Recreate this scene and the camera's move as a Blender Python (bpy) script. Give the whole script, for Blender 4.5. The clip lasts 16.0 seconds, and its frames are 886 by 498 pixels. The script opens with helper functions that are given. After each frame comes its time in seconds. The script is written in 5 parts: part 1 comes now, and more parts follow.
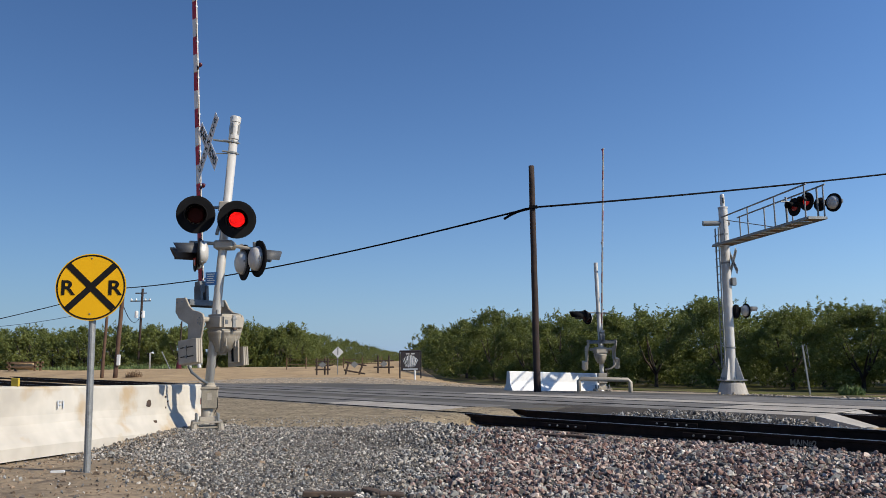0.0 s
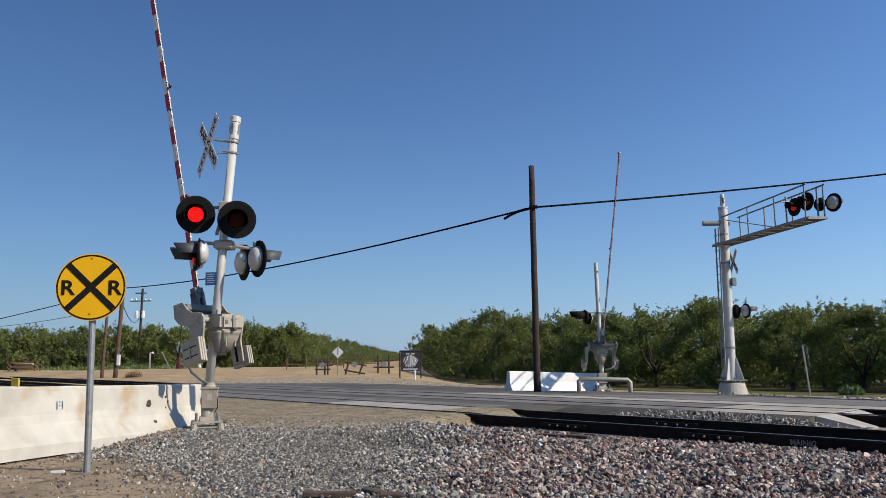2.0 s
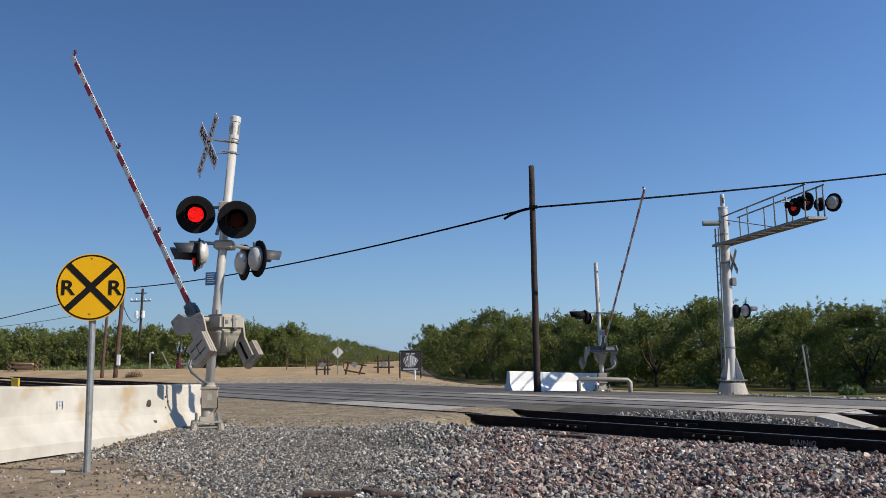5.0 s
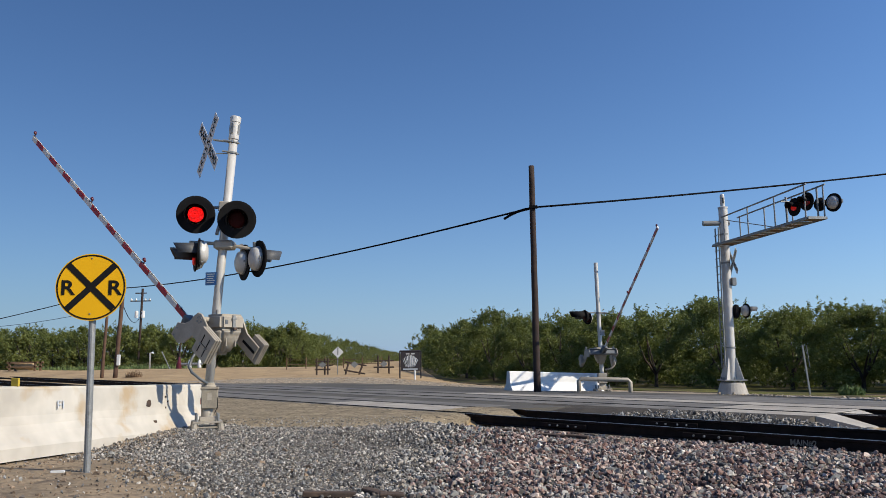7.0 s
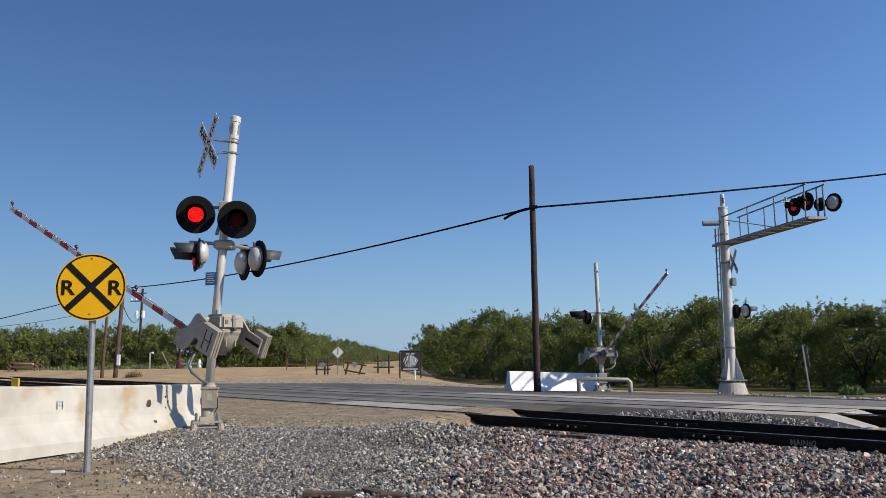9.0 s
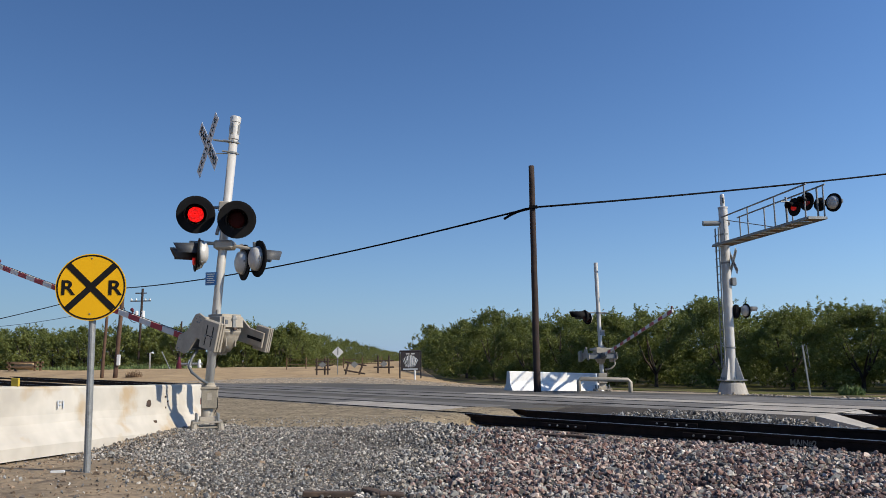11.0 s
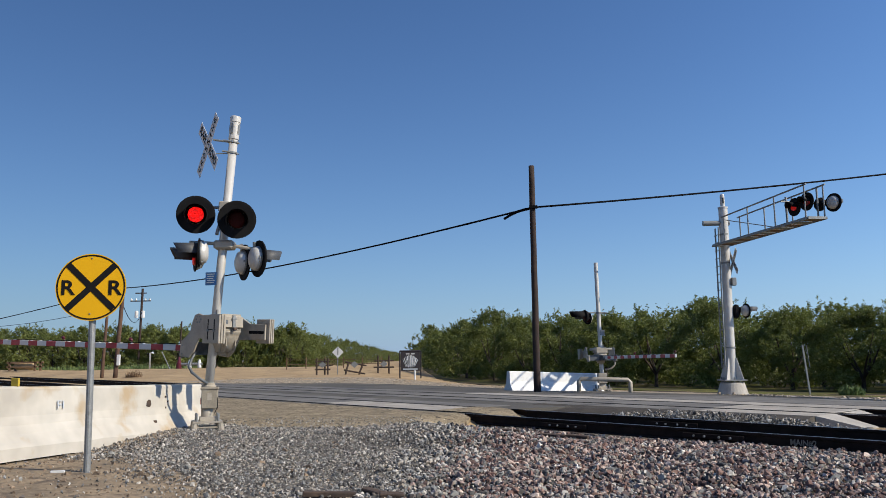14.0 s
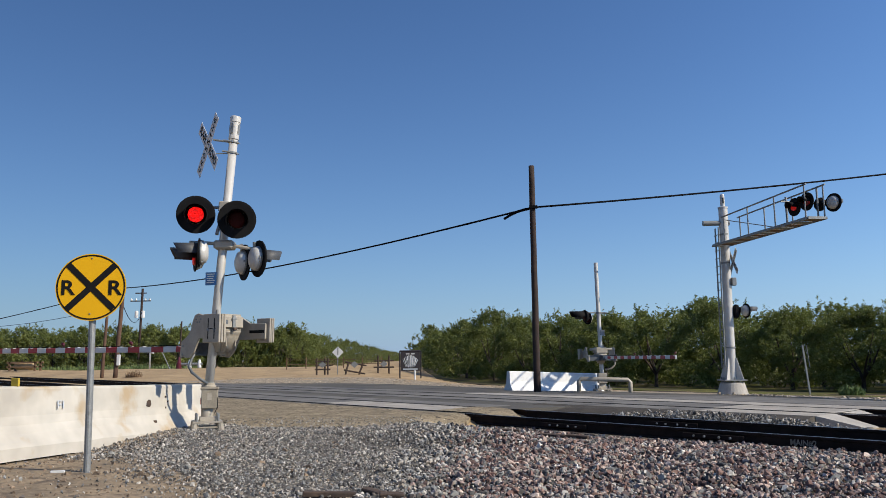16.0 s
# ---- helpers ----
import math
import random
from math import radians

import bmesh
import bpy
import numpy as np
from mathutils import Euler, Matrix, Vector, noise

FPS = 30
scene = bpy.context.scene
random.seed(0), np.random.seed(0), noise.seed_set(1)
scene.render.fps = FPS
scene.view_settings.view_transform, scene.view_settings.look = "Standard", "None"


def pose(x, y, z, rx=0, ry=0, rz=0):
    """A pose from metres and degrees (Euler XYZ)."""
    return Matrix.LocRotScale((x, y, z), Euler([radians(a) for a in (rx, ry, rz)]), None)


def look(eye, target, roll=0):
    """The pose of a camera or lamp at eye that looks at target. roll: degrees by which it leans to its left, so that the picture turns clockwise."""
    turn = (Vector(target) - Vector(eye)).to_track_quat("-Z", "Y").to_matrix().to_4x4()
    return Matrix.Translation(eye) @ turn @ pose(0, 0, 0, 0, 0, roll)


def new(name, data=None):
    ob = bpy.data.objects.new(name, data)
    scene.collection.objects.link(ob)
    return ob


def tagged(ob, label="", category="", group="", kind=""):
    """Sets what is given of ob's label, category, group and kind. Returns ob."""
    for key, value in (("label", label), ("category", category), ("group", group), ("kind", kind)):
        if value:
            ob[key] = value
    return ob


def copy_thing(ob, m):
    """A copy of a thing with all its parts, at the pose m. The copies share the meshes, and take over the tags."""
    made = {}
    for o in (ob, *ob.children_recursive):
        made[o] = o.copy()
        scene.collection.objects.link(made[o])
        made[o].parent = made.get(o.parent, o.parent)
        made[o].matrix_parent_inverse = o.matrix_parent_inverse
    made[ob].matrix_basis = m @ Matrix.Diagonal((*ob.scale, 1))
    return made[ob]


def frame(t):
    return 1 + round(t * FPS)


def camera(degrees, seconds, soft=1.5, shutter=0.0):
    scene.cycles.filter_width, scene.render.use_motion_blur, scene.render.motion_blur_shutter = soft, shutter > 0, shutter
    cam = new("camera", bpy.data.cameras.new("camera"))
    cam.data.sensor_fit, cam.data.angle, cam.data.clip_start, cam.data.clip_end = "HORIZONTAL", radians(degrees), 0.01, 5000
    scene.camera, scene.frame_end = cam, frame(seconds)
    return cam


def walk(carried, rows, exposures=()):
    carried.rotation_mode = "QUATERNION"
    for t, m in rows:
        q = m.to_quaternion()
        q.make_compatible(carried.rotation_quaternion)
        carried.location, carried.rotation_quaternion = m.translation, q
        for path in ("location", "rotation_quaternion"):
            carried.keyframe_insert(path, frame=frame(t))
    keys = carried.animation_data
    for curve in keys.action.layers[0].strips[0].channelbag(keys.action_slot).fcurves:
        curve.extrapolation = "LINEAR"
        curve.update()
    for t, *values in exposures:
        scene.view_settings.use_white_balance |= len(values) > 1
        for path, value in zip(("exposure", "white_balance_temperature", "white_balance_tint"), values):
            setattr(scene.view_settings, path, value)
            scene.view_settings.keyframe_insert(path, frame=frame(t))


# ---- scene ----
cam = camera(58.5, 16.0, soft=0.55)
EYE = (0.0, 0.0, 1.1)
VIEW = look(EYE, (0.0, 1400.0, 1.1 + 194.0), -0.73)
walk(cam, [(0.0, VIEW), (16.0, VIEW)])

# ---- world and sun ----
SUN_EL, SUN_AZ = radians(34), (0.9205, -0.3907)
world = bpy.data.worlds.new("sky")
scene.world = world
world.use_nodes = True
wn = world.node_tree.nodes
sky = wn.new("ShaderNodeTexSky")
sky.sky_type = "NISHITA"
sky.sun_disc = False
sky.sun_elevation = SUN_EL
sky.sun_rotation = math.atan2(SUN_AZ[0], SUN_AZ[1])
sky.air_density, sky.dust_density, sky.ozone_density = 1.1, 0.15, 2.3
wn["Background"].inputs["Strength"].default_value = 0.079
tint = wn.new("ShaderNodeMix")
tint.data_type, tint.blend_type = "RGBA", "MULTIPLY"
tint.inputs[0].default_value, tint.inputs[7].default_value = 1.0, (0.625, 0.865, 1.21, 1.0)
world.node_tree.links.new(sky.outputs[0], tint.inputs[6])
wl = world.node_tree.links


def sky_math(how, a, b):
    """One step of arithmetic on the sky's direction."""
    n = wn.new("ShaderNodeMath")
    n.operation = how
    for sock, v in zip(n.inputs, (a, b)):
        if isinstance(v, float):
            sock.default_value = v
        else:
            wl.new(v, sock)
    return n.outputs[0]


# dusty valley air: a pale haze low over the horizon, and a sky that brightens towards the sun
sky_dir, toward = wn.new("ShaderNodeTexCoord"), wn.new("ShaderNodeVectorMath")
toward.operation = "DOT_PRODUCT"
wl.new(sky_dir.outputs["Generated"], toward.inputs[0])
toward.inputs[1].default_value = (SUN_AZ[0], SUN_AZ[1], 0.0)
high = wn.new("ShaderNodeSeparateXYZ")
wl.new(sky_dir.outputs["Generated"], high.inputs[0])
low_air = sky_math("POWER", 2.718, sky_math("MULTIPLY", sky_math("MAXIMUM", high.outputs[2], 0.0), -10.0))
haze = wn.new("ShaderNodeMix")
haze.data_type = "RGBA"
haze.inputs[7].default_value = (3.55, 5.3, 8.4, 1.0)
wl.new(sky_math("MULTIPLY", low_air, 0.72), haze.inputs[0])
wl.new(tint.outputs[2], haze.inputs[6])
glow = wn.new("ShaderNodeVectorMath")
glow.operation = "SCALE"
wl.new(haze.outputs[2], glow.inputs[0])
wl.new(sky_math("ADD", sky_math("MULTIPLY", toward.outputs["Value"], 0.5), 1.13), glow.inputs["Scale"])
wl.new(glow.outputs[0], wn["Background"].inputs["Color"])
sun_data = bpy.data.lights.new("sun", "SUN")
sun_data.energy, sun_data.angle, sun_data.color = 5.0, radians(0.53), (1.0, 0.9, 0.73)
sun = new("sun", sun_data)
sun.matrix_world = look((SUN_AZ[0] * 50, SUN_AZ[1] * 50, 50 * math.tan(SUN_EL)), (0, 0, 0))
scene.view_settings.exposure = 0.25


# ---- materials ----
def mat(name, colour, other=None, scale=6.0, rough=0.7, metal=0.0, bump=0.0, fine=60.0, rnd=0.0, stain=None, stain_scale=1.2, stain_at=0.55, island=0.0, coord="Object", emit=0.0, spec=0.5, grain=0.8):
    """Two scales of noise between two colours, fine relief, and stains with edges of their own."""
    m = bpy.data.materials.new(name)
    m.use_nodes = True
    nt = m.node_tree
    bsdf = nt.nodes["Principled BSDF"]
    bsdf.inputs["Roughness"].default_value, bsdf.inputs["Metallic"].default_value = rough, metal
    bsdf.inputs["Specular IOR Level"].default_value = spec
    other = other or tuple(c * 0.8 for c in colour)
    tc = nt.nodes.new("ShaderNodeTexCoord")

    def tex(s, detail=4.0):
        n = nt.nodes.new("ShaderNodeTexNoise")
        n.inputs["Scale"].default_value, n.inputs["Detail"].default_value = s, detail
        nt.links.new(tc.outputs[coord], n.inputs["Vector"])
        return n.outputs[0]

    def ramp(sock, a, b):
        r = nt.nodes.new("ShaderNodeMapRange")
        r.inputs[1].default_value, r.inputs[2].default_value = a, b
        nt.links.new(sock, r.inputs[0])
        return r.outputs[0]

    def blend(fac, a, b, how="MIX"):
        x = nt.nodes.new("ShaderNodeMix")
        x.data_type, x.blend_type = "RGBA", how
        for sock, v in ((x.inputs[0], fac), (x.inputs[6], a), (x.inputs[7], b)):
            if isinstance(v, bpy.types.NodeSocket):
                nt.links.new(v, sock)
            elif isinstance(v, tuple):
                sock.default_value = (*v, 1.0)
            else:
                sock.default_value = v
        return x.outputs[2]

    col = blend(ramp(tex(scale), 0.35, 0.65), colour, other)
    col = blend(ramp(tex(fine, 2.0), 0.3, 0.7), col, blend(1.0, col, (grain, grain, grain), "MULTIPLY"))
    if stain:
        col = blend(ramp(tex(stain_scale, 6.0), stain_at, stain_at + 0.12), col, stain)
    if rnd or island:
        src = nt.nodes.new("ShaderNodeObjectInfo").outputs["Random"] if rnd else nt.nodes.new("ShaderNodeNewGeometry").outputs["Random Per Island"]
        hsv = nt.nodes.new("ShaderNodeHueSaturation")
        nt.links.new(ramp(src, 0, 1), hsv.inputs["Value"])
        rr = hsv.inputs["Value"].links[0].from_node
        rr.inputs[3].default_value, rr.inputs[4].default_value = 1 - (rnd or island), 1 + (rnd or island)
        nt.links.new(col, hsv.inputs["Color"])
        col = hsv.outputs[0]
    nt.links.new(col, bsdf.inputs["Base Color"])
    if bump:
        b = nt.nodes.new("ShaderNodeBump")
        b.inputs["Strength"].default_value, b.inputs["Distance"].default_value = bump, 0.02
        nt.links.new(tex(fine, 5.0), b.inputs["Height"])
        nt.links.new(b.outputs[0], bsdf.inputs["Normal"])
    if emit:
        bsdf.inputs["Emission Color"].default_value, bsdf.inputs["Emission Strength"].default_value = (*colour, 1), emit
    return m


M_DIRT = mat("dirt", (0.4368, 0.3192, 0.1848), (0.336, 0.2394, 0.1344), 0.3, 0.95, bump=0.9, fine=7, stain=(0.252, 0.1806, 0.1092), stain_scale=0.9, stain_at=0.55, spec=0.15)
M_ASPHALT = mat("asphalt", (0.126, 0.1176, 0.1033), (0.0907, 0.0848, 0.0756), 0.35, 0.85, bump=0.35, fine=35, stain=(0.0462, 0.0445, 0.0437), stain_scale=0.5, stain_at=0.58, spec=0.15)
M_APRON = mat("asphalt_apron", (0.37, 0.3, 0.2), (0.24, 0.195, 0.13), 1.8, 0.95, bump=1.0, fine=24, stain=(0.0714, 0.0588, 0.0462), stain_scale=9, stain_at=0.54, grain=0.6, spec=0.15)
M_CONCRETE = mat("concrete", (0.42, 0.385, 0.335), (0.31, 0.285, 0.25), 1.5, 0.85, bump=0.2, fine=40, stain=(0.23, 0.2, 0.17), stain_scale=2.5, stain_at=0.6, spec=0.2)
M_BARRIER = mat("white_barrier_paint", (0.504, 0.4746, 0.42), (0.4536, 0.42, 0.3654), 0.9, 0.7, bump=0.06, fine=3, stain=(0.3612, 0.2772, 0.1764), stain_scale=1.6, stain_at=0.55)
M_PALE_CONC = mat("pale_concrete", (0.4368, 0.4074, 0.3612), (0.3528, 0.3276, 0.294), 2.0, 0.85, bump=0.2, fine=30, stain=(0.252, 0.2268, 0.1974), stain_scale=3.0, stain_at=0.6)
M_STEEL_RUST = mat("rail_rust", (0.0269, 0.0168, 0.0134), (0.0151, 0.0101, 0.0084), 6, 0.85, 0.0, bump=0.3, fine=60, spec=0.15)
M_RAIL_TOP = mat("rail_head", (0.294, 0.2772, 0.2604), (0.2352, 0.21, 0.1848), 3, 0.35, 0.9)
M_MAST = mat("mast_aluminium", (0.5, 0.49, 0.465), (0.43, 0.42, 0.4), 4, 0.5, 0.1, grain=0.93, bump=0.05, fine=30, stain=(0.336, 0.3192, 0.294), stain_scale=3, stain_at=0.62)
M_CAST = mat("cast_housing", (0.3528, 0.315, 0.2562), (0.294, 0.2604, 0.21), 5, 0.55, 0.1, grain=0.92, bump=0.1, fine=40, stain=(0.252, 0.2268, 0.1848), stain_scale=6, stain_at=0.6)
M_DIRT_NEAR = mat("trampled_dirt", (0.336, 0.252, 0.1596), (0.2436, 0.1848, 0.1176), 1.4, 0.95, bump=1.0, fine=20, stain=(0.1092, 0.0815, 0.0554), stain_scale=4.5, stain_at=0.54, grain=0.62)
M_GALV = mat("galvanised_steel", (0.25, 0.257, 0.255), (0.19, 0.197, 0.197), 12, 0.5, 0.3, bump=0.1, fine=60)
M_BLACK = mat("black_paint", (0.0042, 0.0042, 0.005), (0.0067, 0.0067, 0.0076), 5, 0.85, spec=0.2)
M_YELLOW = mat("yellow_sheeting", (0.6552, 0.3486, 0.0034), (0.63, 0.336, 0.0034), 3, 0.6, grain=0.97, spec=0.2)
M_WHITE = mat("white_sheeting", (0.6048, 0.6048, 0.5964), (0.5544, 0.5544, 0.546), 4, 0.5, grain=0.95)
M_RED = mat("red_sheeting", (0.3528, 0.0101, 0.021), (0.3108, 0.0084, 0.0185), 4, 0.45, grain=0.95)
M_WOOD = mat("weathered_pole_wood", (0.042, 0.0235, 0.0176), (0.0235, 0.0143, 0.0118), 5, 0.9, bump=0.5, fine=30)
M_WIRE = mat("cable_black", (0.0034, 0.0034, 0.005), None, 5, 0.9, spec=0.1)
M_LEAF = mat("leaf_green", (0.158, 0.182, 0.05), (0.104, 0.123, 0.033), 0.35, 0.5, island=0.45, fine=2.0, spec=0.3)


def let_light_through(m, share, colour):
    """Thin leaves pass some of the light that falls on their other side."""
    nt = m.node_tree
    out = nt.nodes["Material Output"]
    thin, mix = nt.nodes.new("ShaderNodeBsdfTranslucent"), nt.nodes.new("ShaderNodeMixShader")
    thin.inputs[0].default_value, mix.inputs[0].default_value = (*colour, 1.0), share
    nt.links.new(nt.nodes["Principled BSDF"].outputs[0], mix.inputs[1])
    nt.links.new(thin.outputs[0], mix.inputs[2])
    nt.links.new(mix.outputs[0], out.inputs["Surface"])


let_light_through(M_LEAF, 0.3, (0.2, 0.24, 0.05))
M_BARK = mat("bark", (0.0588, 0.042, 0.0319), (0.0378, 0.0269, 0.021), 4, 0.95, bump=0.5, fine=20)


# ---- helpers of this scene ----
def part(name, bm, material, parent, label="", m=None, smooth=False):
    """Links a bmesh as one mesh object, under a thing or a part where one is given."""
    me = bpy.data.meshes.new(name)
    bm.to_mesh(me)
    bm.free()
    if smooth:
        me.polygons.foreach_set("use_smooth", [True] * len(me.polygons))
    me.materials.append(material)
    ob = new(name, me)
    if parent:
        ob.parent = parent
    if m is not None:
        ob.matrix_basis = m
    if label:
        tagged(ob, label)
    return ob


def thing(name, label, category, m=None, group="", kind=""):
    ob = new(name)
    ob.empty_display_size = 0.2
    if m is not None:
        ob.matrix_basis = m
    return tagged(ob, label, category, group, kind)


def box(bm, x0, y0, z0, x1, y1, z1, bev=0.0, m=None):
    """A box with bevelled edges added to bm."""
    made = bmesh.ops.create_cube(bm, size=1.0)["verts"]
    for v in made:
        v.co = Vector((x0 if v.co.x < 0 else x1, y0 if v.co.y < 0 else y1, z0 if v.co.z < 0 else z1))
    if bev:
        edges = list({e for v in made for e in v.link_edges})
        made = bmesh.ops.bevel(bm, geom=edges, offset=bev, segments=1, affect="EDGES")["verts"]
        made = list({v for v in made})
    if m is not None:
        bmesh.ops.transform(bm, matrix=m, verts=[v for v in made if v.is_valid])
    return bm


def cubes(*boxes, bev=0.0):
    bm = bmesh.new()
    for b in boxes:
        box(bm, *b, bev=bev)
    return bm


def tube(bm, a, b, r0, r1=None, seg=16, caps=True):
    """A tapered round bar from a to b."""
    a, b = Vector(a), Vector(b)
    r1 = r0 if r1 is None else r1
    d = b - a
    made = bmesh.ops.create_cone(bm, cap_ends=caps, segments=seg, radius1=r0, radius2=r1, depth=d.length)["verts"]
    q = d.to_track_quat("Z", "Y").to_matrix().to_4x4()
    bmesh.ops.transform(bm, matrix=Matrix.Translation((a + b) / 2) @ q, verts=made)
    return bm


def bars(*rows, seg=12):
    bm = bmesh.new()
    for a, b, r in rows:
        tube(bm, a, b, r, seg=seg)
    return bm


def pipe(bm, pts, r, seg=10):
    """A bent pipe swept through pts as one skin."""
    pts = [Vector(p) for p in pts]
    rings, side = [], None
    for i, p in enumerate(pts):
        d = (pts[min(i + 1, len(pts) - 1)] - pts[max(i - 1, 0)]).normalized()
        side = (side or d.orthogonal()) - d * d.dot(side or d.orthogonal())
        side.normalize()
        other = d.cross(side)
        rings.append([bm.verts.new(p + r * (math.cos(2 * math.pi * k / seg) * side + math.sin(2 * math.pi * k / seg) * other)) for k in range(seg)])
    for a, b in zip(rings, rings[1:]):
        for k in range(seg):
            bm.faces.new((a[k], a[(k + 1) % seg], b[(k + 1) % seg], b[k]))
    bm.faces.new(list(reversed(rings[0]))), bm.faces.new(rings[-1])
    bmesh.ops.recalc_face_normals(bm, faces=bm.faces)
    return bm


def lathe(rows, seg=24, m=None):
    """A turned body: rows of (radius, height) about z."""
    bm = bmesh.new()
    rings = []
    for r, z in rows:
        rings.append([bm.verts.new((r * math.cos(2 * math.pi * i / seg), r * math.sin(2 * math.pi * i / seg), z)) for i in range(seg)])
    for a, b in zip(rings, rings[1:]):
        for i in range(seg):
            bm.faces.new((a[i], a[(i + 1) % seg], b[(i + 1) % seg], b[i]))
    bm.faces.new(list(reversed(rings[0])))
    bm.faces.new(rings[-1])
    bmesh.ops.recalc_face_normals(bm, faces=bm.faces)
    if m is not None:
        bmesh.ops.transform(bm, matrix=m, verts=bm.verts)
    return bm


def plate(points, thick, bm=None, m=None):
    """A flat plate of the outline points (x, z), front at y = 0, thick backwards along y."""
    bm = bm or bmesh.new()
    front = [bm.verts.new((x, 0, z)) for x, z in points]
    back = [bm.verts.new((x, thick, z)) for x, z in points]
    made = [bm.faces.new(front), bm.faces.new(list(reversed(back)))]
    n = len(points)
    for i in range(n):
        made.append(bm.faces.new((front[i], front[(i + 1) % n], back[(i + 1) % n], back[i])))
    bmesh.ops.recalc_face_normals(bm, faces=made)
    if m is not None:
        bmesh.ops.transform(bm, matrix=m, verts=front + back)
    return bm


def disc_points(r, seg=48, cx=0.0, cz=0.0):
    return [(cx + r * math.cos(2 * math.pi * i / seg), cz + r * math.sin(2 * math.pi * i / seg)) for i in range(seg)]


def smooth(a, b, x):
    t = min(1.0, max(0.0, (x - a) / (b - a)))
    return t * t * (3 - 2 * t)


# ---- the lie of the land ----
# The tracks run along ALONG; "across" counts metres from the eye's foot, square to them.
ALONG, ACROSS = Vector((-0.645, 0.764, 0.0)), Vector((0.764, 0.645, 0.0))


def across(x, y):
    return 0.764 * x + 0.645 * y


def on_track(n, s, z=0.0):
    """The place n metres across and s metres along the tracks."""
    return ACROSS * n + ALONG * s + Vector((0, 0, z))


def land(x, y):
    """Height of the bare ground."""
    n, s = across(x, y), s_of(x, y)
    right = smooth(-6, 3, x)
    z = -0.07
    z += right * (-0.034 * (min(n, 44) - 18) if n > 18 else 0)
    z += (1 - right) * (0.45 * smooth(50, 95, y) + 0.22 * smooth(52, 62, y) * (1 - smooth(95, 120, y)) * noise.noise(Vector((x * 0.11, y * 0.11, 7))))
    z += (1 - right) * 0.1 * noise.noise(Vector((x * 0.3, y * 0.3, 2))) * smooth(54, 60, y) * (1 - smooth(84, 89, y))
    z -= (1 - smooth(-22, -12, x)) * 0.5 * smooth(92, 100, y)
    fore = (1 - smooth(8.6, 10.0, n)) * (1 - smooth(11.8, 13.6, y))
    z += -0.22 * fore * smooth(-4.2, -0.5, x)
    z += 0.06 * smooth(-3.3, -3.9, x) * smooth(10.5, 12.5, y) * (1 - smooth(14, 15, y))
    # the track bed lies lower than the paved crossing
    z -= (0.12 + 0.06 * smooth(5.5, 8.5, s)) * smooth(8.9, 9.9, n) * (1 - smooth(17.3, 18.5, n)) * (1 - smooth(11.3, 12.4, s) * (1 - smooth(34, 38, s)))
    if n < 40 and y < 60:
        z += 0.05 * noise.noise(Vector((x * 0.5, y * 0.5, 0))) * (fore + (1 if n > 19 else 0)) + 0.1 * noise.noise(Vector((x * 1.1, y * 1.1, 3))) * fore * smooth(-3, 0, x)
    # loose ballast bulges beside the near rail
    z += 0.03 * math.exp(-((n - 8.6) / 0.6) ** 2) * smooth(1.0, -3.0, s - 9.5)
    return z


def s_of(x, y):
    return -0.645 * x + 0.764 * y


# ---- ground ----
def make_ground():
    xs = sorted(set([round(v, 3) for v in np.concatenate([np.arange(-16, 16.01, 0.2), np.arange(-60, -8, 1.0), np.arange(-100, 100.1, 4), [-3000, -1200, -500, -250, 250, 500, 1200, 3000]])]))
    ys = sorted(set([round(v, 3) for v in np.concatenate([np.arange(3, 22.01, 0.2), np.arange(22, 60, 1.0), np.arange(60, 96, 1.0), np.arange(96, 140, 4), [-300, -50, -10, 0, 200, 400, 900, 2000, 4000]])]))
    verts = [(x, y, land(x, y)) for y in ys for x in xs]
    w = len(xs)
    faces = [(j * w + i, j * w + i + 1, (j + 1) * w + i + 1, (j + 1) * w + i) for j in range(len(ys) - 1) for i in range(w - 1)]
    me = bpy.data.meshes.new("ground")
    me.from_pydata(verts, [], faces)
    me.polygons.foreach_set("use_smooth", [True] * len(me.polygons))
    me.materials.append(M_DIRT)
    tagged(new("ground", me), "dry tan dirt ground beside the railway", "ground", kind="structure")


def slab(name, pts, top, thick, material, cell=1.5):
    """A thin paving sheet of the outline pts that follows the land; top: height over its base level."""
    bm = bmesh.new()
    bm.faces.new([bm.verts.new((x, y, 0)) for x, y in pts])
    lo, hi = [min(p[i] for p in pts) for i in (0, 1)], [max(p[i] for p in pts) for i in (0, 1)]
    for i, axis in ((0, (1, 0, 0)), (1, (0, 1, 0))):
        v = lo[i] + cell
        while v < hi[i]:
            bmesh.ops.bisect_plane(bm, geom=list(bm.verts) + list(bm.edges) + list(bm.faces), plane_co=(v if i == 0 else 0, v if i == 1 else 0, 0), plane_no=axis)
            v += cell
    for v in bm.verts:
        v.co.z = top(v.co.x, v.co.y)
    ext = bmesh.ops.extrude_face_region(bm, geom=list(bm.faces))["geom"]
    for v in ext:
        if isinstance(v, bmesh.types.BMVert):
            v.co.z -= thick
    bmesh.ops.recalc_face_normals(bm, faces=bm.faces)
    return part(name, bm, material, None)


def road_top(x, y):
    n = across(x, y)
    right = smooth(-6, 3, x)
    return right * (-0.034 * (min(n, 44) - 18) if n > 18 else 0)


